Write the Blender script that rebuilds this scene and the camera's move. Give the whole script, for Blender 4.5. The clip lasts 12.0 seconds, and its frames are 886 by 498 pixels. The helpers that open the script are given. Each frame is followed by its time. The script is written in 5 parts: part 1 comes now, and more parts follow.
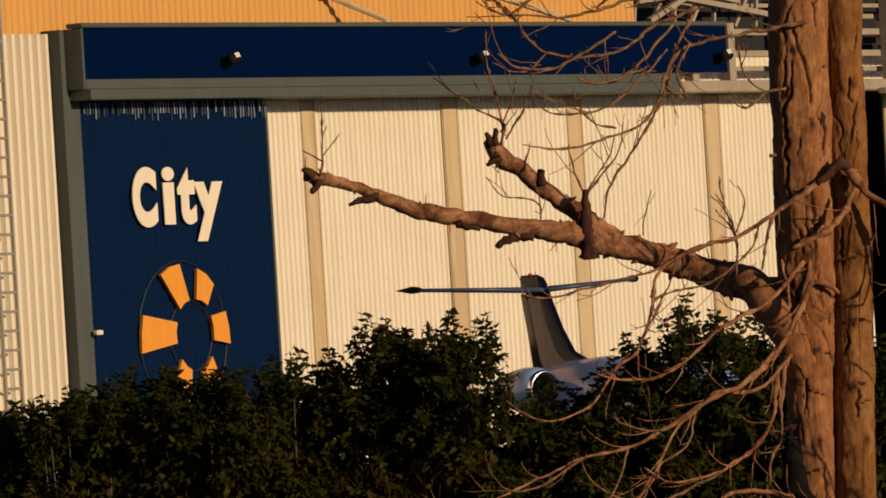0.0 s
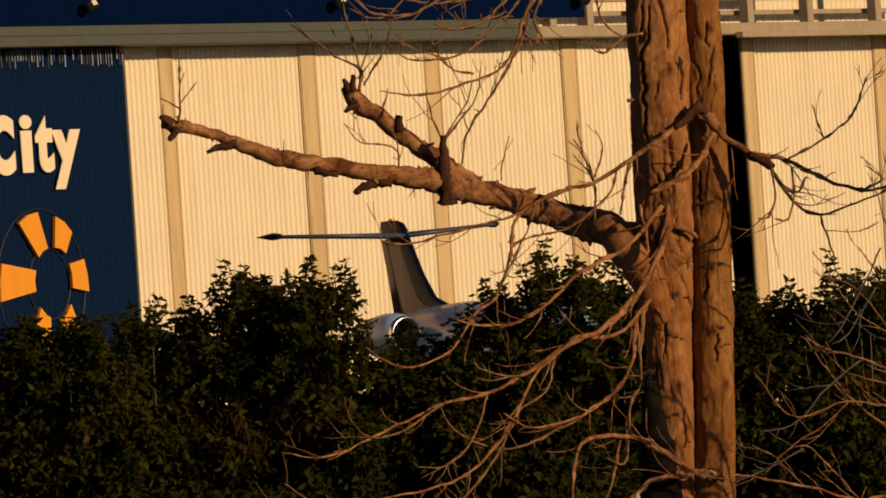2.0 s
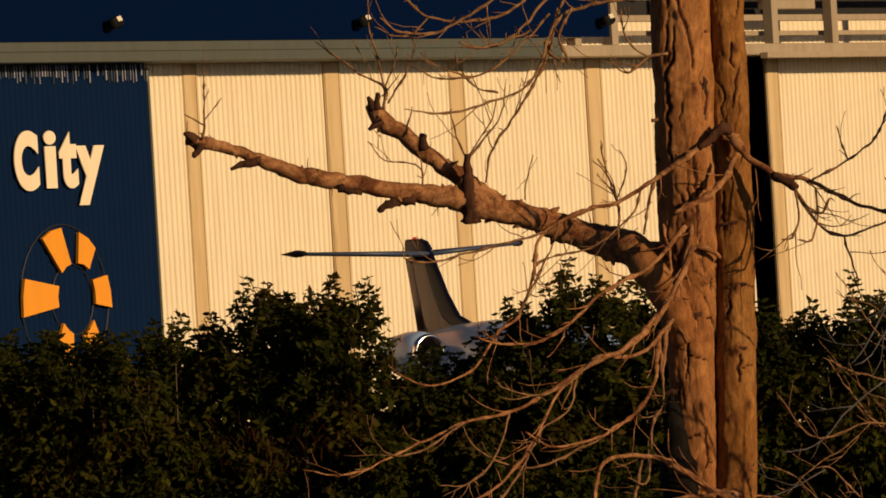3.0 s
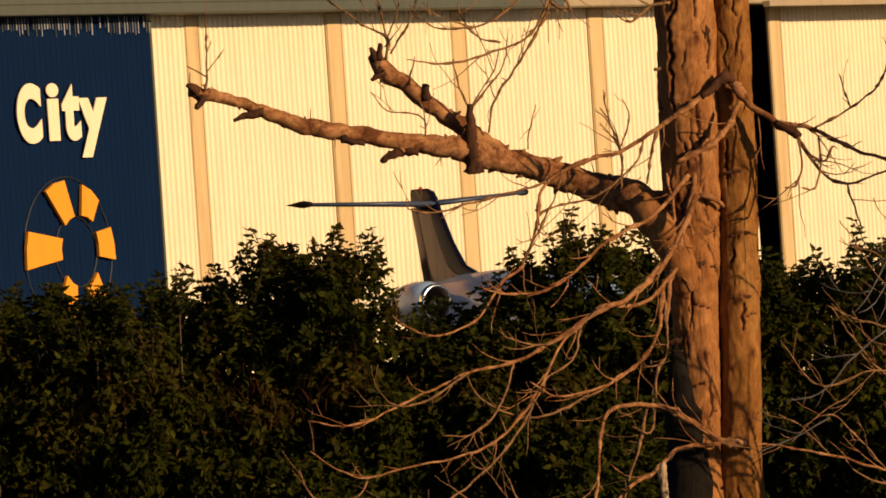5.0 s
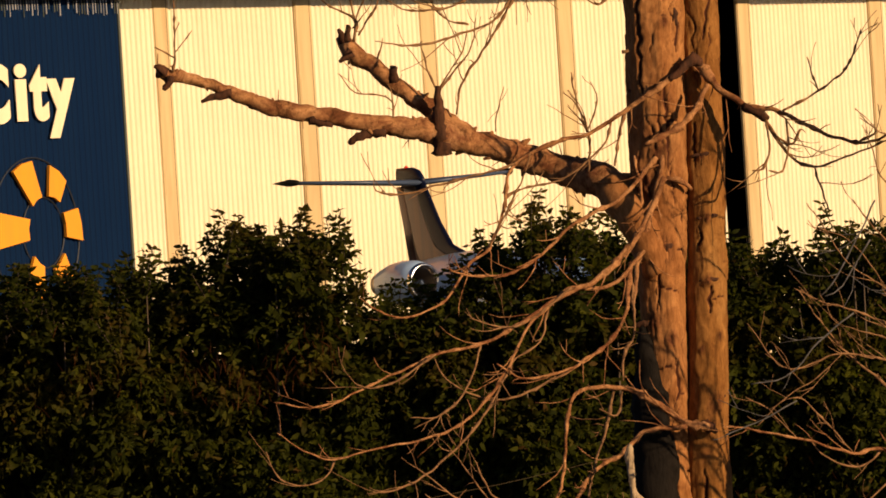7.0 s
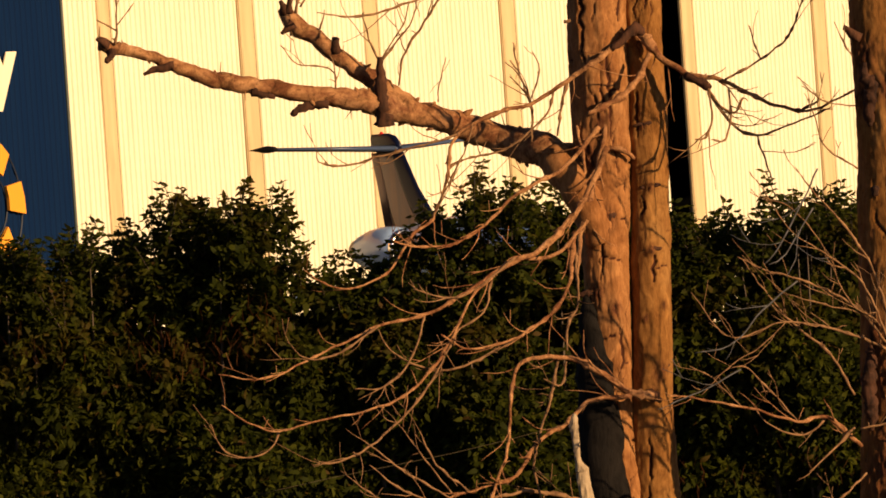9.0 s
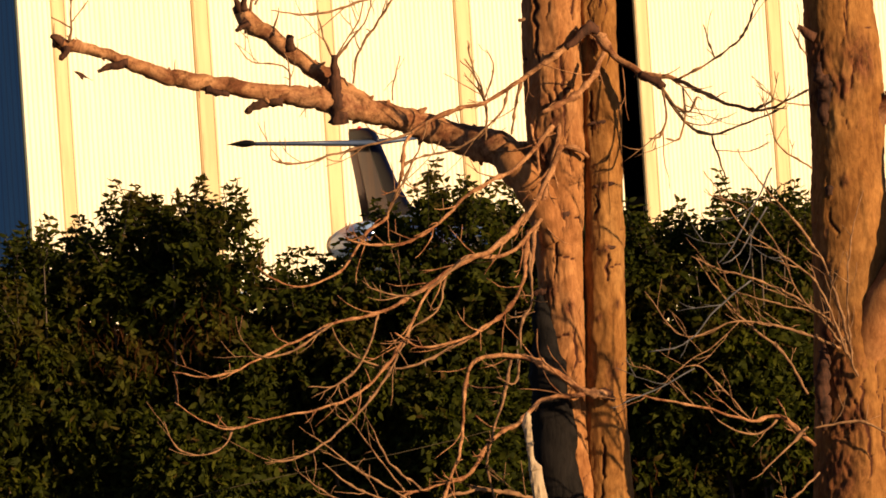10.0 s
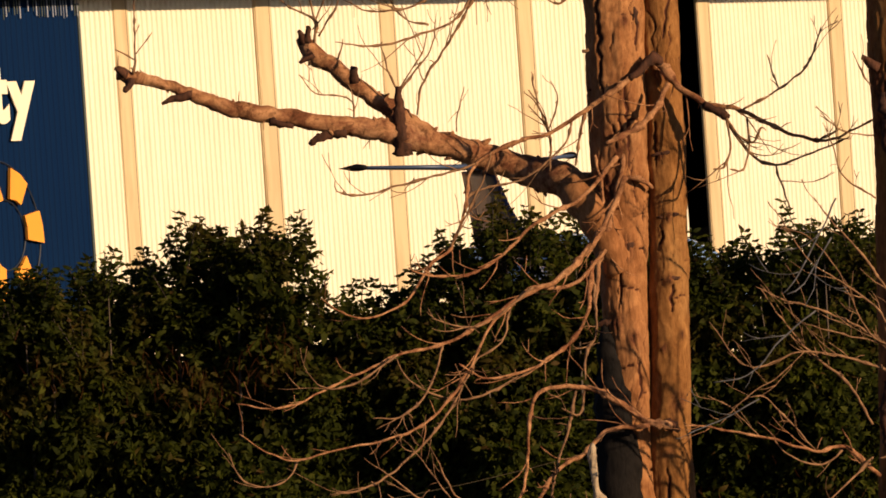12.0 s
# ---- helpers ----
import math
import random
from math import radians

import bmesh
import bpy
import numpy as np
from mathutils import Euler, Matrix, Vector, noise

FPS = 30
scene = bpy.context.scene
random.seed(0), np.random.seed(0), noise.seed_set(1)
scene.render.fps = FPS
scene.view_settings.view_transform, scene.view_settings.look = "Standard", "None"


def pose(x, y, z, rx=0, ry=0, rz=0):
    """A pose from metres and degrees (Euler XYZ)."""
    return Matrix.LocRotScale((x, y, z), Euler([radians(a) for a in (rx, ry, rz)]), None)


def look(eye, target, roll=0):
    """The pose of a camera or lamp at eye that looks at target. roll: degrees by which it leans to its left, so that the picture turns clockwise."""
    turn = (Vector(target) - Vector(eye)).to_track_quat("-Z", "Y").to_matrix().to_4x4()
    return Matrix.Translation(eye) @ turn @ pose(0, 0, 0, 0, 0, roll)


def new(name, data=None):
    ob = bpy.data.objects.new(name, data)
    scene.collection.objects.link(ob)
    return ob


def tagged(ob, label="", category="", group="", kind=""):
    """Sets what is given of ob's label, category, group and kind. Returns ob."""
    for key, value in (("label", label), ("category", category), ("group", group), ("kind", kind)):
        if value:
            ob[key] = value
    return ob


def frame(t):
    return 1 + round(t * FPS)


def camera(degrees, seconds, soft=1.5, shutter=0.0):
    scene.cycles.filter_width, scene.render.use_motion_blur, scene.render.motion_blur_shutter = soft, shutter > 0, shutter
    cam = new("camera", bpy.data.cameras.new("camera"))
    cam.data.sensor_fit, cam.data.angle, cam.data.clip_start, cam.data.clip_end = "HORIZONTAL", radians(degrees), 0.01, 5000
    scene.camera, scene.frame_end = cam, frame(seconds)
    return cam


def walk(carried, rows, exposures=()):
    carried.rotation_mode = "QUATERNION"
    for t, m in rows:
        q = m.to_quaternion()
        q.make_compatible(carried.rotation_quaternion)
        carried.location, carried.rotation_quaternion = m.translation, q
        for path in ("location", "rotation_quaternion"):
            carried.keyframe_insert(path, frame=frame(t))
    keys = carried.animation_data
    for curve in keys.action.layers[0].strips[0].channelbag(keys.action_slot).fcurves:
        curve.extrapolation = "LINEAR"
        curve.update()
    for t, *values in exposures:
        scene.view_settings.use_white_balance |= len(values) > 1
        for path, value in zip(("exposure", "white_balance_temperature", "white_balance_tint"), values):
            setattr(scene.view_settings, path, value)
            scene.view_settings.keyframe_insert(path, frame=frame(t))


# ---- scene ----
cam = camera(5.0, 12.0, soft=1.7)


def aim(yaw, up, roll):
    """The standing camera, 1.5 m over the apron's level, turned by degrees."""
    return pose(0, 0, 1.5, 0, 0, yaw) @ pose(0, 0, 0, 90 + up, 0, 0) @ pose(0, 0, 0, 0, 0, roll)


PATH = [
    (0, 0.736, 0.9522, -3.486),
    (0.5, 0.64, 1.2048, -3.321),
    (1, 0.1683, 0.7614, -3.529),
    (1.5, 0.1546, 0.6082, -3.59),
    (2, -0.0429, 0.5984, -3.819),
    (2.5, -0.0642, 0.6649, -3.638),
    (3, 0.0819, 0.7107, -3.414),
    (3.5, -0.0636, 0.4207, -3.168),
    (3.7, -0.1553, 0.4474, -3.164),
    (5.3, 0.0685, 0.4089, -3.92),
    (5.5, -0, 0.3515, -4),
    (6, -0.0284, 0.4089, -3.875),
    (6.5, -0.0765, 0.345, -3.631),
    (7, -0.0586, 0.3175, -3.574),
    (7.2, -0.1922, 0.3161, -3.481),
    (8.8, -0.3603, 0.3106, -3.778),
    (9, -0.367, 0.132, -3.954),
    (9.5, -0.5685, -0.0548, -3.871),
    (10, -0.6266, 0.1045, -3.775),
    (10.5, -0.7137, 0.0703, -3.584),
    (11, -0.6295, 0.3322, -3.625),
    (11.5, -0.3033, 0.3574, -4.082),
    (12, -0.2757, 0.3049, -3.921),
]
EXPOSURES = [(t, v - 0.4, k, 10) for t, v, k in ((0.0, 0.14, 5400), (0.5, -0.13, 5950), (1.0, -0.18, 6200), (2.0, 0.12, 6500), (3.0, 0.2, 6550), (3.5, 0.2, 6700), (3.7, 0.28, 6700), (5.3, 0.68, 6600), (7.2, 0.8, 6500), (9.0, 1.0, 6600), (9.5, 1.33, 6300), (10.5, 1.4, 6250), (11.5, 1.0, 5800), (12.0, 0.92, 5650))]
walk(cam, [(t, aim(y, u, r)) for t, y, u, r in PATH], EXPOSURES)

# ---- light ----
SUN_ACROSS, SUN_UP = 52.0, 16.0          # degrees to the right of straight behind the camera; above the horizon
world = bpy.data.worlds.new("sky")
scene.world = world
world.use_nodes = True
wn = world.node_tree
sky = wn.nodes.new("ShaderNodeTexSky")
sky.sky_type, sky.sun_disc = "NISHITA", False
sky.sun_elevation, sky.sun_rotation = radians(SUN_UP), radians(180 - SUN_ACROSS)
sky.air_density, sky.dust_density = 0.45, 0.4      # a clear evening with little haze
wn.nodes["Background"].inputs["Strength"].default_value = 0.05
wn.links.new(sky.outputs[0], wn.nodes["Background"].inputs[0])
sun = new("sun", bpy.data.lights.new("sun", "SUN"))
sun.data.energy, sun.data.angle, sun.data.color = 5.0, radians(0.6), (1.0, 0.68, 0.36)
a, e = radians(SUN_ACROSS), radians(SUN_UP)
sun.matrix_world = look((60 * math.sin(a), -60 * math.cos(a), 60 * math.tan(e)), (0, 0, 0))

# ---- materials ----


class Mat:
    """A small builder of node materials."""

    def __init__(self, name, rough=0.6, metal=0.0, spec=0.5):
        self.m = bpy.data.materials.new(name)
        self.m.use_nodes = True
        self.t = self.m.node_tree
        self.b = self.t.nodes["Principled BSDF"]
        self.b.inputs["Roughness"].default_value = rough
        self.b.inputs["Metallic"].default_value = metal
        self.b.inputs["Specular IOR Level"].default_value = spec
        self.co = self.t.nodes.new("ShaderNodeTexCoord").outputs["Object"]

    def link(self, a, b):
        self.t.links.new(a, b)

    def mapped(self, scale):
        n = self.t.nodes.new("ShaderNodeMapping")
        n.inputs["Scale"].default_value = scale
        self.link(self.co, n.inputs[0])
        return n.outputs[0]

    def noise(self, scale, detail=4.0, stretch=(1, 1, 1), rough=0.6, warp=0.0):
        n = self.t.nodes.new("ShaderNodeTexNoise")
        n.inputs["Scale"].default_value, n.inputs["Detail"].default_value = scale, detail
        n.inputs["Roughness"].default_value, n.inputs["Distortion"].default_value = rough, warp
        self.link(self.mapped(stretch), n.inputs["Vector"])
        return n.outputs["Fac"]

    def ramp(self, fac, stops):
        n = self.t.nodes.new("ShaderNodeValToRGB")
        while len(n.color_ramp.elements) < len(stops):
            n.color_ramp.elements.new(0.5)
        for el, (p, c) in zip(n.color_ramp.elements, stops):
            el.position, el.color = p, (*c, 1)
        self.link(fac, n.inputs[0])
        return n.outputs[0]

    def mix(self, fac, a, b, how="MIX"):
        n = self.t.nodes.new("ShaderNodeMix")
        n.data_type, n.blend_type = "RGBA", how
        for sock, v in ((n.inputs[0], fac), (n.inputs[6], a), (n.inputs[7], b)):
            if isinstance(v, (int, float)):
                sock.default_value = v
            elif isinstance(v, tuple):
                sock.default_value = (*v, 1)
            else:
                self.link(v, sock)
        return n.outputs[2]

    def colour(self, c):
        if isinstance(c, tuple):
            self.b.inputs["Base Color"].default_value = (*c, 1)
        else:
            self.link(c, self.b.inputs["Base Color"])
        return self

    def bump(self, fac, strength=0.4, distance=0.01):
        n = self.t.nodes.new("ShaderNodeBump")
        n.inputs["Strength"].default_value, n.inputs["Distance"].default_value = strength, distance
        self.link(fac, n.inputs["Height"])
        self.link(n.outputs[0], self.b.inputs["Normal"])
        return self


def painted(name, base, dirt, rough=0.55, metal=0.0, streak=0.5, spec=0.3):
    """Painted sheet metal with rain streaks and blotches."""
    k = Mat(name, rough, metal, spec)
    streaks = k.ramp(k.noise(3.0, 5, (1.5, 1.5, 0.12)), [(0.42, (0, 0, 0)), (0.75, (streak, streak, streak))])
    blot = k.ramp(k.noise(0.7, 6), [(0.35, (0, 0, 0)), (0.8, (0.35, 0.35, 0.35))])
    c = k.mix(streaks, base, dirt)
    k.colour(k.mix(blot, c, tuple(0.8 * v for v in base)))
    return k.bump(k.noise(25, 3), 0.08, 0.004).m


CREAM = painted("cream_sheet", (0.74, 0.66, 0.5), (0.6, 0.5, 0.36), 0.5)
POST = painted("stained_post", (0.55, 0.42, 0.24), (0.38, 0.26, 0.13), 0.7, 0, 0.8)
YELLOW = painted("ochre_sheet", (0.62, 0.33, 0.075), (0.5, 0.25, 0.06), 0.5)
NAVY = painted("navy_sheet", (0.0028, 0.0125, 0.047), (0.005, 0.017, 0.05), 0.65, 0, 0.4, 0.03)
GREY = painted("grey_green_steel", (0.074, 0.084, 0.074), (0.048, 0.05, 0.042), 0.65)
LIGHT_STREAK = painted("grey_light_streak", (0.3, 0.31, 0.36), (0.16, 0.17, 0.2), 0.6)
RAIL = painted("pale_steel", (0.34, 0.28, 0.2), (0.2, 0.14, 0.085), 0.55)
NAVY_GLOSS = painted("navy_fascia", (0.0008, 0.0065, 0.036), (0.0014, 0.008, 0.036), 0.8, 0, 0.3, 0.015)
DARK = painted("shade_and_seam_black", (0.02, 0.02, 0.022), (0.015, 0.014, 0.013), 0.9)
WHITE = painted("white_letter", (0.76, 0.66, 0.49), (0.66, 0.54, 0.38), 0.5)
ORANGE = painted("orange_panel", (0.72, 0.29, 0.02), (0.6, 0.24, 0.03), 0.5)
BLACK = Mat("black_plastic", 0.6, 0, 0.1).colour((0.006, 0.006, 0.007)).m
CABLE = Mat("thin_black_outline", 0.6).colour((0.012, 0.016, 0.03)).m
GALV = painted("galvanised", (0.42, 0.38, 0.32), (0.32, 0.27, 0.2), 0.45, 0.4)
LAMP_GLINT = Mat("pale_lamp_glint", 0.1).colour((0.7, 0.64, 0.5)).m
# White paint tinted blue, the sky's fill put into its colour.
JET_WHITE_SKY = painted("jet_white_sky_tint", (0.3, 0.44, 0.7), (0.25, 0.36, 0.56), 0.16, 0, 0.3, 0.7)
JET_GREY = painted("jet_grey_paint", (0.055, 0.045, 0.062), (0.13, 0.078, 0.06), 0.28, 0.6, 0.9)
TAILPLANE = painted("blue_grey_paint", (0.045, 0.065, 0.12), (0.035, 0.05, 0.085), 0.35, 0.0, 0.3)
JET_BLUE = painted("jet_blue_paint", (0.004, 0.007, 0.028), (0.008, 0.011, 0.03), 0.35, 0.0, 0.3, 0.15)
CHROME = Mat("polished_lip", 0.18, 1.0).colour((0.85, 0.83, 0.8)).m
FAN = Mat("fan_metal", 0.35, 1.0).colour((0.25, 0.22, 0.2)).m
RUBBER = Mat("rubber", 0.8).colour((0.02, 0.02, 0.02)).m
RED_GLASS = Mat("red_beacon_glass", 0.15).colour((0.6, 0.03, 0.02)).m
JET_GLASS = Mat("dark_cabin_glass", 0.05).colour((0.01, 0.012, 0.015)).m


def bark(name, pale, mid, along=1.0, soft=False):
    """Dead bark: mottled plates with grain; the fissure mask darkens the grooves to brown, torn patches take their own
    browns.
    """
    k = Mat(name, 0.9, 0, 0.12)
    grain = k.noise(22, 9, (1, 1, 0.3 * along), 0.72, 0.9)
    patch = k.noise(2.6 if soft else 5.0, 6, (1, 1, 0.45 * along), 0.65, 0.6)
    c = k.mix(k.ramp(patch, [(0.4, (0, 0, 0)), (0.62, (1, 1, 1))]), pale, mid)
    low = 0.5 if soft else 0.14
    c = k.mix(1.0, c, k.ramp(grain, [(0.28, (low, 0.88 * low, 0.8 * low)), (0.42, (0.78, 0.75, 0.72)), (0.55, (1, 1, 1)), (0.75, (1.15, 1.12, 1.1))]), "MULTIPLY")
    mott = k.noise(8.0, 6, (1, 1, 0.75), 0.7, 0.7)
    low = 0.72 if soft else 0.4
    c = k.mix(1.0, c, k.ramp(mott, [(0.33, (low, 0.9 * low, 0.8 * low)), (0.47, (0.9, 0.87, 0.84)), (0.62, (1.15, 1.15, 1.15))]), "MULTIPLY")
    ash = k.ramp(k.noise(1.4, 5, (1, 1, 0.5 * along), 0.6, 0.4), [(0.52, (0, 0, 0)), (0.66, (0.6, 0.6, 0.6))])
    c = k.mix(ash, c, k.mix(1.0, c, (0.95, 1.1, 1.35), "MULTIPLY"))
    rust = k.ramp(k.noise(5, 6, (1, 1, 0.5), 0.7), [(0.62, (0, 0, 0)), (0.71, (0.6, 0.6, 0.6))])
    c = k.mix(rust, c, (0.2, 0.075, 0.03))
    if soft:
        at = k.t.nodes.new("ShaderNodeAttribute")
        at.attribute_name = "torn"
        ragged = k.mix(1.0, at.outputs["Fac"], k.ramp(k.noise(14, 6, (1, 1, 0.5), 0.7), [(0.38, (0.5, 0.5, 0.5)), (0.55, (1, 1, 1))]), "MULTIPLY")
        c = k.mix(ragged, c, k.ramp(grain, [(0.38, (0.025, 0.009, 0.005)), (0.56, (0.1, 0.032, 0.013)), (0.74, (0.22, 0.09, 0.038))]))
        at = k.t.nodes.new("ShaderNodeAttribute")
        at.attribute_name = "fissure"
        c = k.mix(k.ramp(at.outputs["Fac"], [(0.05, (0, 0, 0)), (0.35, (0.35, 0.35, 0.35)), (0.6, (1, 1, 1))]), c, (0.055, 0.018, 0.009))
    k.colour(c)
    return k.bump(grain, 0.8 if soft else 1.0, 0.010 if soft else 0.014).m


BARK = bark("dead_bark", (0.34, 0.16, 0.06), (0.25, 0.105, 0.036), 1.0, True)
BARK_OCHRE = bark("smooth_ochre_bark", (0.265, 0.124, 0.036), (0.19, 0.082, 0.021), 1.0, True)
BARK_LIMB = bark("limb_bark", (0.42, 0.215, 0.098), (0.17, 0.066, 0.029), 3.0)
DARK_WOOD = bark("near_black_wood", (0.011, 0.0085, 0.007), (0.006, 0.005, 0.0045))
TWIG = Mat("dry_twig", 0.85, 0, 0.2)
TWIG.colour(TWIG.ramp(TWIG.noise(14, 4), [(0.3, (0.085, 0.042, 0.02)), (0.65, (0.27, 0.145, 0.068))]))
TWIG = TWIG.bump(Mat.noise(TWIG, 40, 3), 0.5, 0.006).m
GREY_TWIG = Mat("grey_lichened_twig", 0.85, 0, 0.2)
GREY_TWIG.colour(GREY_TWIG.ramp(GREY_TWIG.noise(14, 4), [(0.3, (0.05, 0.046, 0.046)), (0.65, (0.12, 0.115, 0.12))]))
GREY_TWIG = GREY_TWIG.m
SPUR = Mat("dark_broken_wood", 0.9, 0, 0.2)
SPUR.colour(SPUR.ramp(SPUR.noise(18, 5, (1, 1, 0.3)), [(0.3, (0.014, 0.007, 0.005)), (0.7, (0.085, 0.034, 0.017))]))
SPUR = SPUR.bump(Mat.noise(SPUR, 30, 4, (1, 1, 0.3)), 0.8, 0.015).m


def leafy(name, a, b, c):
    k = Mat(name, 0.7, 0, 0.08)
    g = k.t.nodes.new("ShaderNodeNewGeometry").outputs["Random Per Island"]
    col = k.ramp(g, [(0.0, a), (0.55, b), (0.95, c), (1.0, (0.09, 0.045, 0.015))])
    col = k.mix(k.ramp(k.noise(0.9, 3), [(0.35, (0, 0, 0)), (0.7, (0.75, 0.75, 0.75))]), col, a)
    col = k.mix(k.ramp(k.noise(0.75, 4), [(0.53, (0, 0, 0)), (0.66, (0.7, 0.7, 0.7))]), col, (0.062, 0.032, 0.007))
    k.colour(col)
    tr = k.t.nodes.new("ShaderNodeBsdfTranslucent")
    k.link(k.mix(1.0, col, (1.7, 1.75, 1.2), "MULTIPLY"), tr.inputs[0])
    mx = k.t.nodes.new("ShaderNodeMixShader")
    mx.inputs[0].default_value = 0.42
    out = k.t.nodes["Material Output"]
    k.link(k.b.outputs[0], mx.inputs[1])
    k.link(tr.outputs[0], mx.inputs[2])
    k.link(mx.outputs[0], out.inputs[0])
    return k.m


LEAF = leafy("shrub_leaf", (0.016, 0.02, 0.002), (0.036, 0.042, 0.0036), (0.078, 0.079, 0.007))
DRY = leafy("dry_grass", (0.04, 0.014, 0.004), (0.08, 0.028, 0.007), (0.12, 0.045, 0.011))
STEM = Mat("shrub_stem", 0.8).colour((0.06, 0.04, 0.025)).m
CONCRETE = Mat("pale_chipped_post", 0.8)
CONCRETE.colour(CONCRETE.ramp(CONCRETE.noise(12, 6), [(0.3, (0.12, 0.09, 0.06)), (0.42, (0.3, 0.215, 0.13)), (0.8, (0.38, 0.28, 0.175))]))
CONCRETE = CONCRETE.bump(Mat.noise(CONCRETE, 30, 4), 0.5, 0.01).m
WIRE = Mat("weathered_wire", 0.7).colour((0.09, 0.065, 0.03)).m
EARTH = Mat("earth", 0.95, 0, 0.1)
EARTH.colour(EARTH.ramp(EARTH.noise(0.35, 8), [(0.3, (0.05, 0.045, 0.02)), (0.55, (0.09, 0.075, 0.04)), (0.8, (0.12, 0.095, 0.06))]))
EARTH = EARTH.bump(Mat.noise(EARTH, 6, 6), 0.6, 0.05).m

# ---- mesh helpers ----


def mesh_of(name, bm, material, smooth=False):
    me = bpy.data.meshes.new(name)
    bm.to_mesh(me)
    bm.free()
    for m in material if isinstance(material, list) else [material]:
        me.materials.append(m)
    if smooth:
        for p in me.polygons:
            p.use_smooth = True
    return me


def part(name, bm, material, parent=None, label="", smooth=False):
    ob = new(name, mesh_of(name, bm, material, smooth))
    if parent:
        ob.parent = parent
    if label:
        ob["label"] = label
    return ob


def box(bm, x0, x1, y0, y1, z0, z1, bevel=0.0):
    vs = [bm.verts.new((x, y, z)) for x in (x0, x1) for y in (y0, y1) for z in (z0, z1)]
    fs = [bm.faces.new([vs[i] for i in q]) for q in ((0, 1, 3, 2), (4, 6, 7, 5), (0, 4, 5, 1), (2, 3, 7, 6), (0, 2, 6, 4), (1, 5, 7, 3))]
    if bevel:
        es = list({e for f in fs for e in f.edges})
        bmesh.ops.bevel(bm, geom=es, offset=bevel, segments=1, affect="EDGES")
    return bm


def boxed(*a, bevel=0.0):
    return box(bmesh.new(), *a, bevel=bevel)


def bar(bm, p, q, r, sides=6):
    """A round bar from p to q."""
    p, q = Vector(p), Vector(q)
    z = (q - p).normalized()
    x = z.orthogonal().normalized()
    y = z.cross(x)
    rings = [[bm.verts.new(c + r * (math.cos(2 * math.pi * i / sides) * x + math.sin(2 * math.pi * i / sides) * y)) for i in range(sides)] for c in (p, q)]
    for i in range(sides):
        j = (i + 1) % sides
        bm.faces.new((rings[0][i], rings[0][j], rings[1][j], rings[1][i]))
    bm.faces.new(rings[0][::-1])
    bm.faces.new(rings[1])
    return bm


def pipe(bm, pts, r, sides=6, closed=False):
    """One unbroken round rod through many points."""
    pts = [Vector(p) for p in pts]
    n, rings = len(pts), []
    for i, c in enumerate(pts):
        t = (pts[(i + 1) % n] - pts[i - 1]) if closed or 0 < i < n - 1 else (pts[1] - pts[0] if i == 0 else pts[-1] - pts[-2])
        t.normalize()
        x = Vector((0.02, 0.03, 1)) if abs(t.z) < 0.9 and not closed else Vector((0.02, 1, 0.03))
        x = (x - t * x.dot(t)).normalized()
        y = t.cross(x)
        rings.append([bm.verts.new(c + r * (math.cos(2 * math.pi * k / sides) * x + math.sin(2 * math.pi * k / sides) * y)) for k in range(sides)])
    pairs = list(zip(rings, rings[1:])) + ([(rings[-1], rings[0])] if closed else [])
    for a, b in pairs:
        for k in range(sides):
            j = (k + 1) % sides
            bm.faces.new((a[k], a[j], b[j], b[k]))
    if not closed:
        bm.faces.new(rings[0][::-1])
        bm.faces.new(rings[-1])
    return bm


def loft(bm, rings, cap=True):
    """Skin a list of closed rings of points."""
    vr = [[bm.verts.new(p) for p in r] for r in rings]
    n = len(vr[0])
    for a, b in zip(vr, vr[1:]):
        for i in range(n):
            j = (i + 1) % n
            bm.faces.new((a[i], a[j], b[j], b[i]))
    if cap:
        bm.faces.new(vr[0][::-1])
        bm.faces.new(vr[-1])
    return bm


def corrugated(x0, x1, z0, z1, y, pitch=0.175, depth=0.035, thick=0.02):
    """A trapezoidal sheet in the plane y, ribs standing out towards -y."""
    bm = bmesh.new()
    prof = []
    n = max(1, round((x1 - x0) / pitch))
    p = (x1 - x0) / n
    for i in range(n):
        b = x0 + i * p
        prof += [(b, y), (b + 0.42 * p, y), (b + 0.55 * p, y - depth), (b + 0.87 * p, y - depth)]
    prof.append((x1, y))
    lo = [bm.verts.new((a, b, z0)) for a, b in prof]
    hi = [bm.verts.new((a, b, z1)) for a, b in prof]
    for i in range(len(prof) - 1):
        bm.faces.new((lo[i], lo[i + 1], hi[i + 1], hi[i]))
    back = [bm.verts.new(v) for v in ((x0, y + thick, z0), (x1, y + thick, z0), (x1, y + thick, z1), (x0, y + thick, z1))]
    bm.faces.new(back)
    bm.faces.new([lo[0], hi[0], back[3], back[0]])
    bm.faces.new([hi[-1], lo[-1], back[1], back[2]])
    return bm


# ---- ground ----


def ground_height(x, y):
    """Apron behind, a ditch with the shrubs and trees, the bank where the camera stands."""
    def ease(a, b, v):
        w = min(1, max(0, (v - a) / (b - a)))
        return w * w * (3 - 2 * w)
    rise = 0.15 * (1 - ease(170, 174.5, y))
    z = rise - (2.2 + 0.15) * (1 - ease(112, 126, y))
    z += (2.2 - 0.1) * (1 - ease(20, 60, y))
    return z


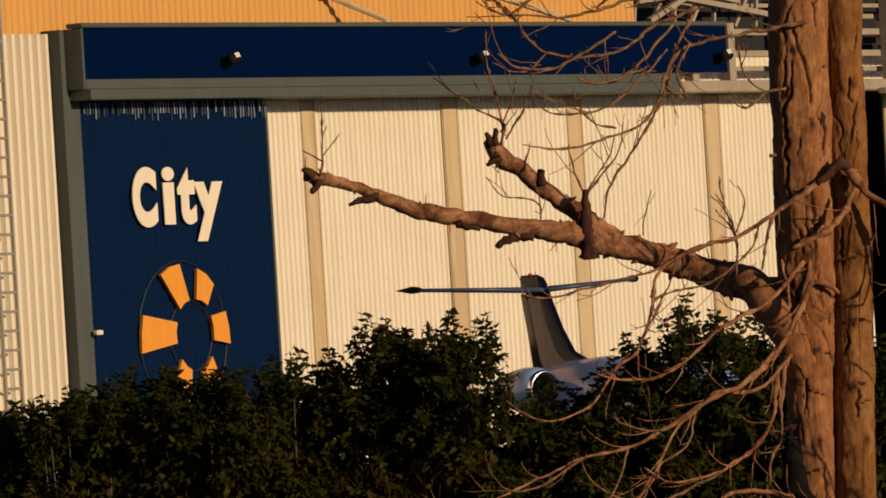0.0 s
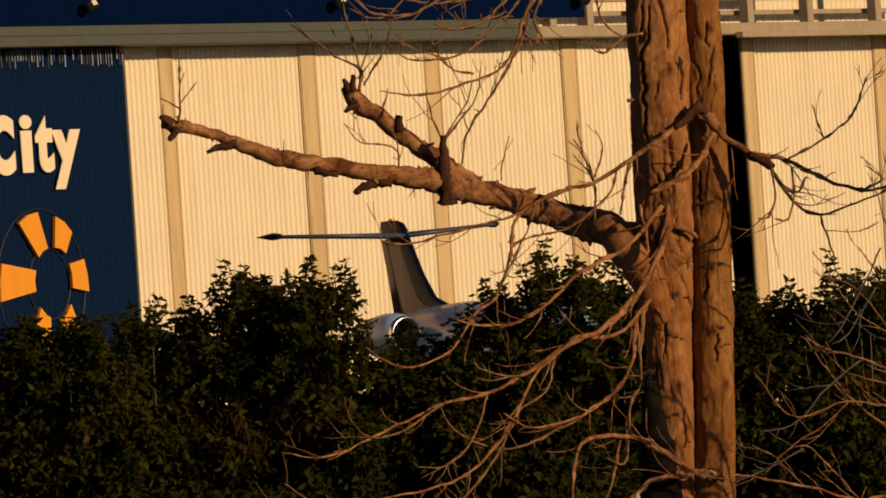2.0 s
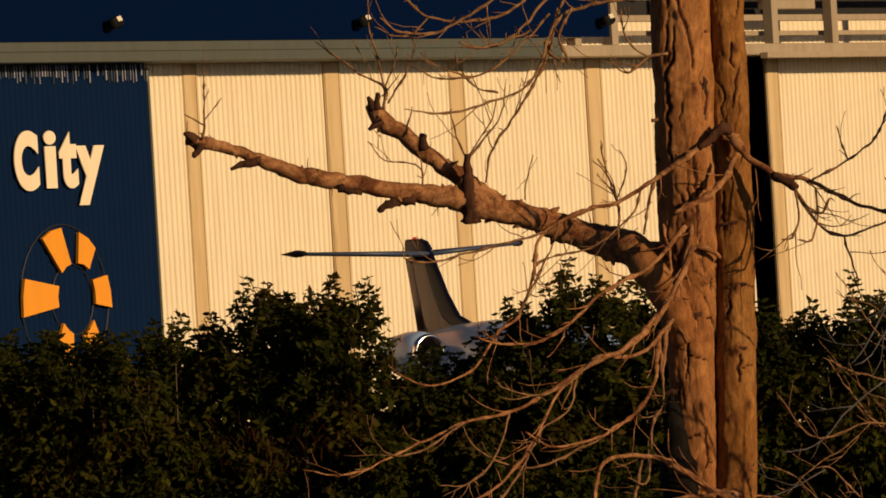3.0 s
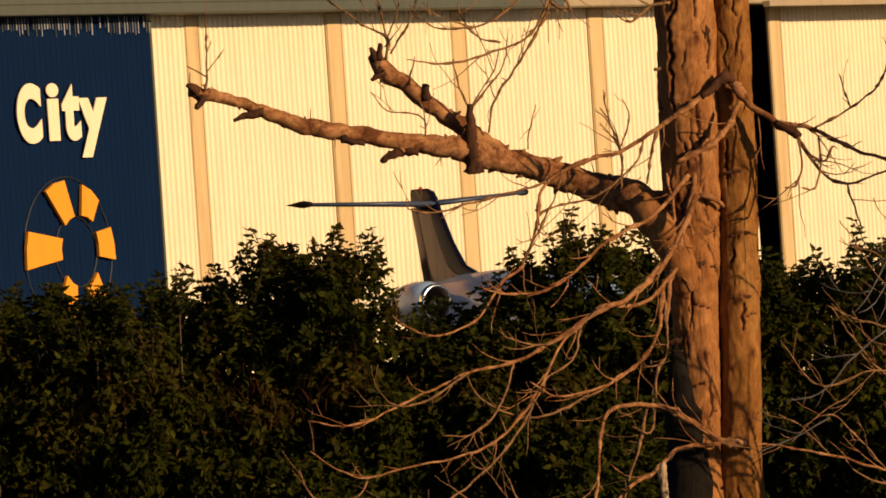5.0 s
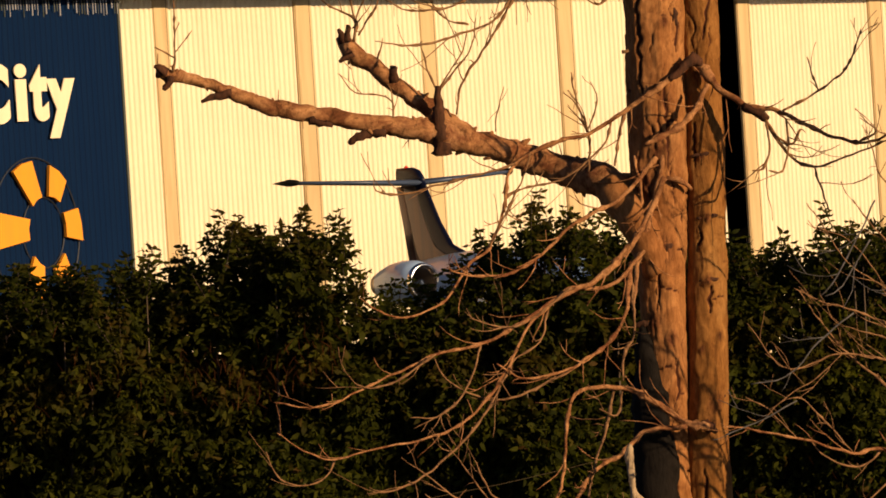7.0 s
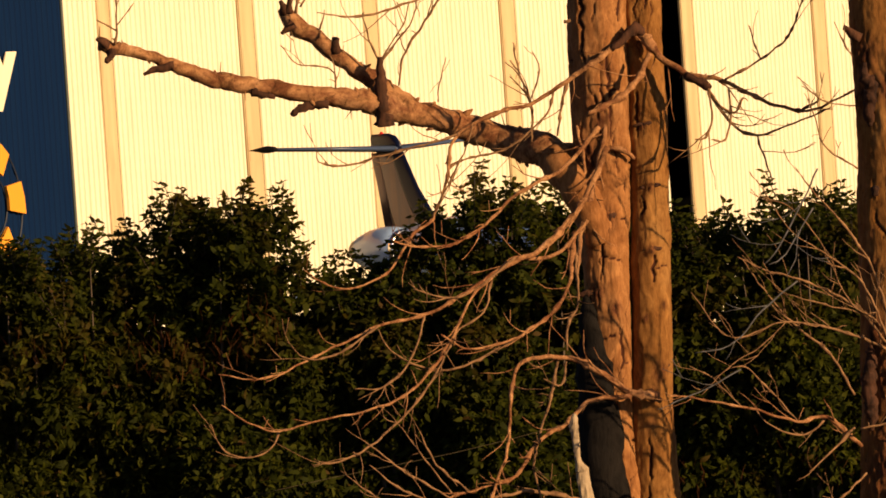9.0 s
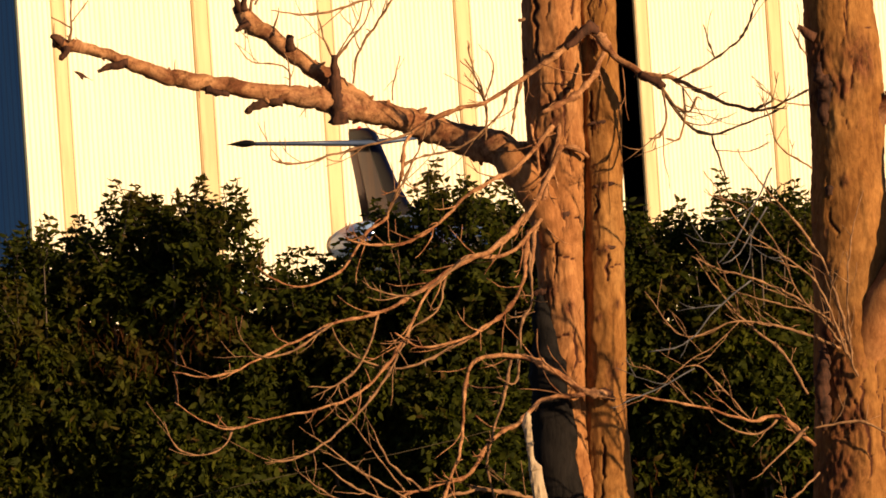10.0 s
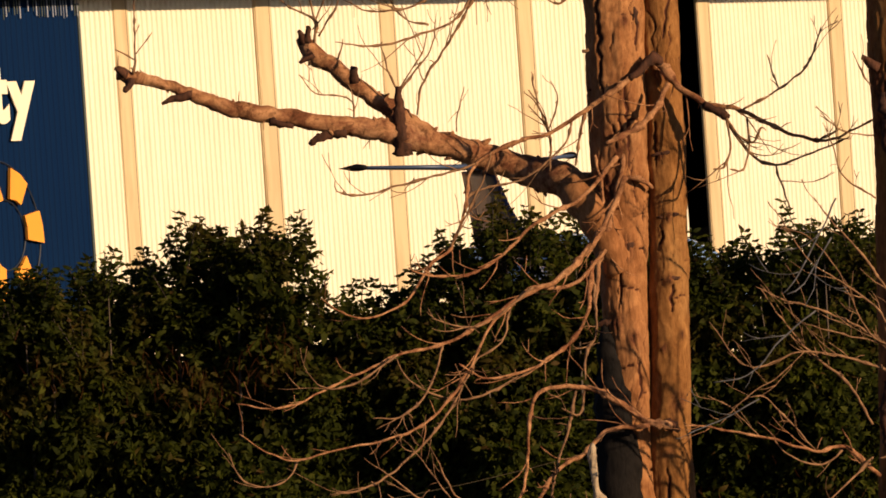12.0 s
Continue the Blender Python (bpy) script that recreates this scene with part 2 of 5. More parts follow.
def build_ground():
    xs = [-2500, -900, -300, -120, -60] + list(range(-40, 41, 2)) + [60, 120, 300, 900, 2500]
    ys = [-2500, -900, -300, -100, -40] + list(range(-20, 221, 2)) + [260, 400, 900, 2500]
    bm = bmesh.new()
    g = [[bm.verts.new((x, y, ground_height(x, y) + (0.05 * noise.noise((x * 0.3, y * 0.3, 0)) if 62 < y < 110 else 0))) for x in xs] for y in ys]
    for j in range(len(ys) - 1):
        for i in range(len(xs) - 1):
            bm.faces.new((g[j][i], g[j][i + 1], g[j + 1][i + 1], g[j + 1][i]))
    tagged(part("ground", bm, EARTH, None, "", True), "dark earth with thin dry weeds sloping into a ditch", "ground", "", "structure")


build_ground()

# ---- hangar ----
HANGAR = pose(-7.36, 189.0, 0, 0, 0, 57)      # x along the front, -y towards the open apron


def empty(name, m):
    ob = new(name)
    ob.matrix_world = m
    return ob


def letters(text, size, bold, depth):
    cu = bpy.data.curves.new("letters", "FONT")
    cu.body, cu.size, cu.offset, cu.extrude = text, size, bold, depth
    tmp = bpy.data.objects.new("letters", cu)
    me = bpy.data.meshes.new_from_object(tmp)
    bpy.data.objects.remove(tmp)
    bm = bmesh.new()
    bm.from_mesh(me)
    bpy.data.meshes.remove(me)
    return bm


def hoop(bm, cx, cz, r, y, thick, n=64):
    pts = [(cx + r * math.cos(2 * math.pi * i / n), y, cz + r * math.sin(2 * math.pi * i / n)) for i in range(n)]
    pipe(bm, pts, thick, 4, True)


def build_hangar():
    h = tagged(empty("hangar", HANGAR), "large cream corrugated hangar with navy fascia and ochre upper wall", "hangar")
    # the shell behind the doors
    part("side_wall", boxed(-40, -3.83, 0.10, 0.4, 0, 8.6), CREAM, h)
    part("side_cladding", corrugated(-40, -3.83, 0, 8.96, 0.0, 0.26, 0.1), CREAM, h, "cream ribbed wall cladding")
    part("upper_wall", corrugated(-40, 16.62, 8.97, 13.0, 0.25, 0.2, 0.03), YELLOW, h, "ochre ribbed upper wall")
    # Recess and interior faces are near-black: their shade is put into the colour.
    part("upper_wall", boxed(16.66, 60, 1.2, 1.4, 8.56, 10.33), DARK, h, "recessed upper wall with its shade coloured near-black")
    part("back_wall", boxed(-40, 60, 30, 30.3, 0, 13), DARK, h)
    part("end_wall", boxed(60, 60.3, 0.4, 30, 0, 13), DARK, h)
    part("end_wall", boxed(-40.3, -40, 0.4, 30, 0, 13), CREAM, h)
    part("roof", boxed(-40.3, 60.3, 0.2, 30.3, 13.0, 13.2), GALV, h)
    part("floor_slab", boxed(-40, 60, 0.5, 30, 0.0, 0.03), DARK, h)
    # frame round the doors
    part("pilaster", boxed(-3.82, -3.31, -0.34, 0.1, 0, 9.02, bevel=0.012), GREY, h, "grey steel corner post")
    part("fascia", corrugated(-3.63, 18.52, 8.10, 9.02, -0.70, 0.2, 0.004, 0.06), NAVY_GLOSS, h, "navy ribbed fascia band")
    part("fascia_cap", boxed(-3.71, 18.5, -0.78, -0.4, 9.03, 9.12, bevel=0.02), GREY, h)
    part("fascia_end", boxed(-3.70, -3.635, -0.74, -0.30, 7.90, 9.02, bevel=0.01), GREY, h)
    part("header_beam", boxed(-3.63, 16.5, -0.75, -0.3, 7.90, 8.085, bevel=0.015), GREY, h, "grey steel header beam")
    part("door_track", boxed(-3.63, 16.5, -0.84, -0.05, 7.70, 7.895, bevel=0.015), GREY, h)
    part("track_rail", boxed(16.52, 33.0, -0.75, -0.2, 7.70, 7.93, bevel=0.015), RAIL, h, "pale outrigger door rail")
    part("lower_rail", boxed(24.2, 34.0, -0.95, -0.77, 7.62, 7.74, bevel=0.01), RAIL, h)
    part("soffit", boxed(16.52, 60, -0.19, 3.2, 7.75, 7.92), RAIL, h)
    part("upper_band", corrugated(18.6, 60, 7.95, 8.55, 0.9, 0.2, 0.03), CREAM, h, "cream band behind the outrigger frame")
    part("upper_band", corrugated(16.7, 60, 10.36, 13.0, 0.3, 0.2, 0.03), CREAM, h)
    part("eaves_beam", boxed(16.65, 60, -0.3, 0.6, 10.15, 10.34, bevel=0.02), GREY, h)
    # steel frame past the fascia
    for x in (17.35, 18.75, 20.6, 22.9, 25.0, 27.4, 30.2):
        part("frame_post", boxed(x, x + 0.24, -0.62, -0.4, 7.935, 8.09 if x < 18 else (9.1 if x < 22 else 10.14), bevel=0.01), RAIL, h)
    for z in (8.42, 8.86):
        part("frame_rail", boxed(18.6, 33.0, -0.39, -0.27, z, z + 0.13, bevel=0.01), RAIL, h)
    for x, q, z in ((19.2, 24.0, 8.14), (24.5, 33.0, 8.12), (23.5, 33, 9.2)):
        part("frame_rail", boxed(x, q, -0.26, -0.1, z, z + 0.1, bevel=0.01), RAIL, h)
    part("cabinet_panel", boxed(25.3, 27.2, -0.36, -0.1, 8.66, 9.15, bevel=0.02), RAIL, h)
    for x, z, q, w in ((16.9, 10.05, 20.6, 9.6), (16.8, 9.6, 18.6, 9.75), (18.2, 9.7, 22.5, 9.25), (17.2, 9.2, 19.4, 9.95)):
        part("truss_plank", bar(bmesh.new(), (x, 0.25, z), (q, 0.25, w), 0.075, 4), RAIL, h)
    for i, x in enumerate((17.0, 17.6, 18.5, 19.1, 20.0, 20.8, 21.6)):
        part("truss_brace", bar(bmesh.new(), (x, 0.5, 9.1), (x + (0.9 if i % 2 else 0.15), 0.5, 10.15), 0.05, 4), RAIL, h)
    part("truss_chord", boxed(16.7, 60, 0.65, 0.75, 9.5, 9.58), RAIL, h)
    for a, b in ((5.57, 6.34), (11.35, 12.79)):
        stay = part("fascia_stay", bar(bmesh.new(), (a, 0.22, 9.74), (b, -0.72, 9.16), 0.055), POST, h, "tan steel stay from wall to fascia")
        part("stay_bracket", boxed(a - 0.1, a + 0.1, 0.1, 0.21, 9.74 - 0.12, 9.74 + 0.12, bevel=0.02), RAIL, stay)
    # sliding leaves
    leaf = part("door_leaf", corrugated(-3.30, 2.64, 0.03, 7.42, -0.30, 0.175, 0.022), NAVY, h, "navy ribbed sliding door leaf with lettering and emblem")
    part("door_edge", boxed(2.645, 2.71, -0.34, -0.2, 0.03, 7.6, bevel=0.01), GREY, leaf)
    rnd = random.Random(4)
    # Pale and dark strips paint the broken light along the leaf's top edge.
    for i in range(66):
        x = -3.22 + i * 0.0895
        if rnd.random() < 0.85:
            zz = 7.47 - rnd.random() ** 2 * 0.15
            part("light_streak", boxed(x, x + rnd.uniform(0.01, 0.03), -0.36, -0.345, zz, 7.68), LIGHT_STREAK if rnd.random() < 0.5 else GREY, leaf)
    part("top_rail", boxed(-3.27, 2.64, -0.28, -0.24, 7.42, 7.70), NAVY, leaf)
    for ch, a, b, lo, hi in (("C", -1.90, -1.12, 5.35, 6.47), ("i", -0.93, -0.54, 5.39, 6.46), ("t", -0.46, 0.13, 5.38, 6.44), ("y", 0.07, 1.01, 5.06, 6.17)):
        bm = letters(ch, 1.42, {"C": 0.085, "i": 0.045}.get(ch, 0.07), 0.012)
        bmesh.ops.rotate(bm, verts=bm.verts, matrix=Matrix.Rotation(radians(90), 3, "X"))
        xs, zs = [v.co.x for v in bm.verts], [v.co.z for v in bm.verts]
        x0, x1, z0, z1 = min(xs), max(xs), min(zs), max(zs)
        for v in bm.verts:
            v.co = (a + (v.co.x - x0) / (x1 - x0) * (b - a), v.co.y - 0.38, lo + (v.co.z - z0) / (z1 - z0) * (hi - lo))
        part("sign_letter", bm, WHITE, leaf, "raised off-white letter " + ch)
    blades = (((-1.19, 4.46), (-0.9, 4.60), (-0.57, 4.65), (-0.31, 3.97), (-0.48, 3.92), (-0.62, 3.81)), ((-0.01, 4.56), (0.28, 4.44), (0.50, 4.25), (0.26, 3.86), (0.1, 3.95), (-0.09, 3.98)),
              ((0.35, 3.66), (0.83, 3.74), (0.91, 3.45), (0.93, 3.13), (0.41, 3.21), (0.41, 3.45)), ((-1.82, 3.73), (-0.74, 3.57), (-0.80, 3.38), (-0.78, 3.18), (-1.93, 3.02), (-1.91, 3.4)),
              ((0.32, 2.91), (0.62, 2.35), (0.46, 2.17), (0.28, 2.05), (-0.03, 2.62), (0.16, 2.74)), ((-0.66, 2.88), (-0.5, 2.74), (-0.36, 2.68), (-0.42, 1.95), (-0.75, 1.98), (-1.05, 2.12)))
    for k, pts in enumerate(blades):
        bm = loft(bmesh.new(), [[(x, y, z) for x, z in pts] for y in (-0.42, -0.36)])
        part("emblem_blade", bm, ORANGE, leaf, "raised orange emblem blade" if k == 0 else "")
    for cx, r in ((-0.47, 1.40), (-0.22, 0.66)):
        bm = bmesh.new()
        hoop(bm, cx, 3.31, r, -0.335, 0.016)
        part("emblem_outline", bm, CABLE, leaf)
    posts = ((4.27, 4.70), (9.11, 9.61), (13.53, 14.03), (18.62, 19.14), (25.62, 26.07), (31.0, 31.5), (36.4, 36.9))
    spans = ((2.4, 4.27), (4.70, 9.11), (9.61, 13.53), (14.03, 18.62), (19.14, 24.75), (26.07, 31.0), (31.5, 36.4), (36.9, 60))
    for i, (a, b) in enumerate(spans):
        part("door_leaf", corrugated(a, b - 0.004, 0.03, 7.70, 0.02 + 0.03 * (i % 2), 0.172, 0.035), CREAM, h, "cream ribbed sliding door leaf" if i == 0 else "")
    for a, b in posts:
        p = part("door_post", boxed(a, b - 0.03, -0.045, 0.06, 0.03, 7.70, bevel=0.012), POST, h, "stained tan steel post between leaves")
        part("edge_angle", boxed(b - 0.027, b + 0.05, -0.03, 0.0, 0.03, 7.69), POST, p)
        part("edge_angle", boxed(a - 0.022, a - 0.004, -0.02, 0.0, 0.03, 7.69), POST, p)
        part("seam", boxed(b - 0.042, b - 0.032, -0.0495, -0.0455, 0.03, 7.69), DARK, p)
        for z in (2.2, 3.9, 5.6):
            part("splice_plate", boxed(a + 0.03, b - 0.07, -0.051, -0.0455, z, z + 0.5), POST, p)
    # floodlights
    for x in (0.87, 9.28, 18.13):
        f = tagged(empty("floodlight", HANGAR @ pose(x, -0.72, 8.40)), "small black floodlight on a bracket, glint on its glass coloured pale", "floodlight", "floodlights on the fascia")
        bm = box(bmesh.new(), -0.14, 0.14, -0.10, 0.08, -0.1, 0.1, bevel=0.04)
        # Small pale patch puts the sun's glint on the glass into colour.
        glass = boxed(0.0, 0.1, -0.112, -0.102, -0.03, 0.07)
        for b in (bm, glass):
            bmesh.ops.rotate(b, verts=b.verts, matrix=Matrix.Rotation(radians(-30), 3, "X") @ Matrix.Rotation(radians(-25), 3, "Z"))
            bmesh.ops.translate(b, verts=b.verts, vec=(0, -0.2, 0.02))
        part("housing", bm, BLACK, f)
        part("lens", glass, LAMP_GLINT, f, "glass lens with the sun's glint as pale colour")
        part("bracket", bar(bmesh.new(), (0, -0.18, 0.0), (0, 0.0, -0.05), 0.025), BLACK, f)
        part("back_plate", boxed(-0.08, 0.08, -0.04, 0.0, -0.12, 0.06), BLACK, f)
    # ladder
    l = tagged(empty("ladder", HANGAR @ pose(-6.18, -0.35, 0)), "galvanised steel ladder fixed to the cream wall", "ladder")
    for x in (0.0, 0.5):
        part("rail", boxed(x, x + 0.05, -0.03, 0.03, 0.2, 10.2), GALV, l)
    for i in range(28):
        part("rung", bar(bmesh.new(), (0.05, 0, 0.4 + 0.35 * i), (0.5, 0, 0.4 + 0.35 * i), 0.028), GALV, l)
    for z in (1.5, 4.5, 7.5):
        part("standoff", boxed(0.0, 0.05, 0.03, 0.29, z, z + 0.05), GALV, l)
    # small wall camera on the corner post
    c = tagged(empty("wall_camera", HANGAR @ pose(-3.42, -0.36, 3.40)), "small white camera fixed to the corner post", "camera")
    part("housing", boxed(0.0, 0.2, -0.14, -0.04, 0.0, 0.09, bevel=0.015), WHITE, c)
    part("bracket", boxed(0.03, 0.08, -0.04, 0.02, 0.02, 0.07), GREY, c)


build_hangar()

# ---- jet ----
JET_HEADING = -57


def section(x, cz, ry, rz, n=28):
    return [(x, ry * math.cos(2 * math.pi * i / n), cz + rz * math.sin(2 * math.pi * i / n)) for i in range(n)]


def aerofoil(le, te, at, thick, axis, n=10):
    """A closed profile from leading edge to trailing edge. axis 'z': thick across y (a fin); 'y': thick across z (a wing)."""
    up, dn = [], []
    for i in range(n + 1):
        f = i / n
        w = thick * (te * 0 + abs(le - te)) * (1.2 * math.sqrt(f) * (1 - f) + 0.1 * (1 - f) * f)
        x = le + (te - le) * f
        up.append((x, w))
        dn.append((x, -w))
    prof = up + dn[-2:0:-1]
    return [(x, w, at) if axis == "z" else (x, at, w) for x, w in prof]


def build_jet():
    jet = tagged(new("jet"), "small white business jet with grey T-tail, rolling on the apron", "airplane")
    rings = [section(x, cz, r, r * k) for x, cz, r, k in ((-0.75, 1.93, 0.08, 1), (-0.5, 1.9, 0.2, 1), (0.0, 1.82, 0.4, 1), (0.5, 1.75, 0.54, 1), (1.3, 1.67, 0.68, 1.02), (2.3, 1.6, 0.77, 1.03), (3.5, 1.58, 0.79, 1.03),
                                                             (5.5, 1.58, 0.79, 1.03), (6.6, 1.56, 0.76, 1.03), (7.3, 1.48, 0.66, 1.0), (8.0, 1.36, 0.5, 0.9), (8.6, 1.27, 0.32, 0.85), (9.0, 1.22, 0.12, 0.8), (9.05, 1.22, 0.02, 0.8))]
    rings = [[(x if x < 2.3 else 2.3 + 0.74 * (x - 2.3), y, z - 0.065 * min(3.0, max(0.0, x - 2.3))) for x, y, z in r] for r in rings]
    part("fuselage", loft(bmesh.new(), rings), JET_WHITE_SKY, jet, "glossy white fuselage with skylight tinted into its paint", True)
    for side in (1, -1):
        for i in range(5):
            bm = bmesh.new()
            ring = []
            for y in (0.74, 0.795):
                ring.append([(2.9 + 0.55 * i + 0.13 * math.cos(a), side * y, 1.72 + 0.17 * math.sin(a)) for a in [2 * math.pi * k / 16 for k in range(16)]])
            part("cabin_window", loft(bm, ring), JET_GLASS, jet)
        part("windscreen", loft(bmesh.new(), [[(6.0, side * 0.62, 1.58), (6.3, side * 0.5, 1.43), (6.15, side * 0.3, 1.8), (5.88, side * 0.4, 1.92)], [(6.02, side * 0.66, 1.6), (6.33, side * 0.53, 1.45), (6.18, side * 0.32, 1.84), (5.91, side * 0.43, 1.96)]]), JET_GLASS, jet)
    # fin with its dorsal fillet
    rows = []
    for z, le, te, th in ((1.95, 2.9, 0.0, 0.05), (2.28, 2.1, -0.02, 0.06), (2.36, 1.55, -0.04, 0.08), (2.5, 1.16, -0.07, 0.1), (2.9, 0.83, -0.16, 0.11), (3.4, 0.53, -0.27, 0.12), (3.6, 0.42, -0.31, 0.13)):
        rows.append(aerofoil(le, te, z, th, "z"))
    part("fin", loft(bmesh.new(), rows), JET_GREY, jet, "grey swept fin", True)
    edge = []
    for z, le, te, th in ((2.28, 2.12, -0.02, 0.066), (2.36, 1.57, -0.04, 0.088), (2.5, 1.18, -0.07, 0.11), (2.9, 0.85, -0.16, 0.122), (3.4, 0.55, -0.27, 0.133), (3.59, 0.44, -0.31, 0.144)):
        ring = aerofoil(le, te, z, th, "z", 20)
        edge.append(ring[:9] + ring[-8:])
    part("fin_leading_edge", loft(bmesh.new(), edge), JET_BLUE, jet, "dark blue leading edge", True)
    part("rudder", loft(bmesh.new(), [aerofoil(te + 0.10, te - 0.14, z, 0.12, "z") for z, te in ((2.12, -0.04), (2.9, -0.18), (3.4, -0.29), (3.55, -0.32))]), JET_GREY, jet, "", True)
    rows = [aerofoil(a, b, z, t, "z") for z, a, b, t in ((3.57, 0.44, -0.42, 0.16), (3.68, 0.42, -0.45, 0.17), (3.81, 0.3, -0.45, 0.15), (3.87, 0.1, -0.42, 0.08))]
    part("tail_fairing", loft(bmesh.new(), rows), JET_BLUE, jet, "dark blue bullet fairing on the fin's top", True)
    part("beacon", loft(bmesh.new(), [[(-0.12 + r * math.cos(2 * math.pi * i / 12), r * math.sin(2 * math.pi * i / 12), z) for i in range(12)] for z, r in ((3.85, 0.04), (3.885, 0.036), (3.905, 0.015))]), RED_GLASS, jet, "red beacon", True)
    for side in (1, -1):
        rows = [aerofoil(le, te, side * y, t, "y") for y, le, te, t in ((0.04, 0.40, -0.42, 0.14), (1.13, 0.13, -0.52, 0.13), (2.2, -0.13, -0.62, 0.13))]
        bm = loft(bmesh.new(), rows)
        for v in bm.verts:
            v.co.z += 3.60 + 0.05 * abs(v.co.y)
        part("tailplane", bm, TAILPLANE, jet, "blue-grey tailplane half", True)
        bm = loft(bmesh.new(), [aerofoil(le, te, side * y, t, "y") for y, le, te, t in ((2.203, -0.12, -0.65, 0.2), (2.27, -0.16, -0.70, 0.24), (2.36, -0.40, -0.76, 0.12))])
        for v in bm.verts:
            v.co.z += 3.605 + 0.05 * abs(v.co.y)
        part("tailplane_tip", bm, BLACK, jet, "black tip cap", True)
        bm = loft(bmesh.new(), [aerofoil(le, te, side * y, t, "y") for y, le, te, t in ((0.1, -0.38, -0.6, 0.08), (1.13, -0.5, -0.68, 0.08), (2.19, -0.61, -0.76, 0.08))])
        for v in bm.verts:
            v.co.z += 3.59 + 0.05 * abs(v.co.y)
        part("elevator", bm, TAILPLANE, jet, "", True)
        # engine
        ey, ez = side * 0.94, 1.89
        prof = [(1.58, 0.29), (1.55, 0.325), (1.35, 0.375), (1.05, 0.385), (0.75, 0.35), (0.45, 0.27)]
        bm = loft(bmesh.new(), [[(x, ey + r * math.cos(2 * math.pi * i / 32), ez + r * math.sin(2 * math.pi * i / 32)) for i in range(32)] for x, r in prof], cap=False)
        nac = part("engine_nacelle", bm, JET_WHITE_SKY, jet, "white engine nacelle with skylight tinted into its paint", True)
        lip = [(1.55, 0.328), (1.61, 0.318), (1.64, 0.295), (1.62, 0.272), (1.5, 0.255)]
        part("intake_lip", loft(bmesh.new(), [[(x, ey + r * math.cos(2 * math.pi * i / 32), ez + r * math.sin(2 * math.pi * i / 32)) for i in range(32)] for x, r in lip], cap=False), CHROME, nac, "polished metal intake lip", True)
        part("intake_duct", loft(bmesh.new(), [[(x, ey + r * math.cos(2 * math.pi * i / 32), ez + r * math.sin(2 * math.pi * i / 32)) for i in range(32)] for x, r in ((1.5, 0.255), (1.1, 0.25), (1.05, 0.24))], cap=False), FAN, nac, "", True)
        part("spinner", loft(bmesh.new(), [[(x, ey + r * math.cos(2 * math.pi * i / 16), ez + r * math.sin(2 * math.pi * i / 16)) for i in range(16)] for x, r in ((1.06, 0.085), (1.15, 0.06), (1.22, 0.01))]), FAN, nac, "", True)
        bm = bmesh.new()
        for b in range(16):
            t0 = 2 * math.pi * b / 16
            q = [(1.06 + dx, ey + r * math.cos(t0 + da), ez + r * math.sin(t0 + da)) for r, da, dx in ((0.07, 0, 0), (0.245, 0.05, 0.03), (0.245, 0.36, -0.03), (0.07, 0.3, 0))]
            bm.faces.new([bm.verts.new(v) for v in q])
        part("fan", bm, FAN, nac)
        part("exhaust", loft(bmesh.new(), [[(x, ey + r * math.cos(2 * math.pi * i / 24), ez + r * math.sin(2 * math.pi * i / 24)) for i in range(24)] for x, r in ((0.5, 0.25), (0.25, 0.2), (0.25, 0.17))]), FAN, nac, "", True)
        part("pylon", boxed(0.0, 1.2, *sorted((side * 0.45, side * 0.72)), 1.82, 1.94, bevel=0.03), JET_WHITE_SKY, jet)
        # wing and gear
        bm = loft(bmesh.new(), [aerofoil(le, te, side * y, t, "y") for y, le, te, t in ((0.5, 4.3, 2.6, 0.07), (3.0, 3.8, 2.7, 0.07), (5.6, 3.3, 2.75, 0.06))])
        for v in bm.verts:
            v.co.z += 1.0 + 0.04 * abs(v.co.y)
        part("wing", bm, JET_WHITE_SKY, jet, "", True)
        wheel = part("main_wheel", loft(bmesh.new(), [[(3.2 + r * math.cos(2 * math.pi * i / 20), side * 1.25 + y, 0.28 + r * math.sin(2 * math.pi * i / 20)) for i in range(20)] for y, r in ((-0.08, 0.22), (-0.05, 0.28), (0.05, 0.28), (0.08, 0.22))]), RUBBER, jet)
        part("main_gear_leg", bar(bmesh.new(), (3.2, side * 1.25, 0.28), (3.2, side * 1.2, 1.05), 0.05), GALV, jet)
    part("nose_wheel", loft(bmesh.new(), [[(6.2 + r * math.cos(2 * math.pi * i / 20), y, 0.22 + r * math.sin(2 * math.pi * i / 20)) for i in range(20)] for y, r in ((-0.06, 0.17), (-0.04, 0.22), (0.04, 0.22), (0.06, 0.17))]), RUBBER, jet)
    part("nose_gear_leg", bar(bmesh.new(), (6.2, 0, 0.22), (6.1, 0, 1.1), 0.045), GALV, jet)
    return jet


jet = build_jet()

# ---- bare trees ----


def smooth_path(pts, step):
    """Points (x, y, z, radius) along a Catmull-Rom curve."""
    P = [np.array(p, float) for p in pts]
    P = [2 * P[0] - P[1]] + P + [2 * P[-1] - P[-2]]
    out = []
    for i in range(1, len(P) - 2):
        a, b, c, d = P[i - 1:i + 3]
        n = max(2, int(np.linalg.norm((c - b)[:3]) / step))
        for k in range(n):
            t = k / n
            out.append(0.5 * (2 * b + (c - a) * t + (2 * a - 5 * b + 4 * c - d) * t * t + (3 * b - a - 3 * c + d) * t ** 3))
    out.append(P[-2])
    return out


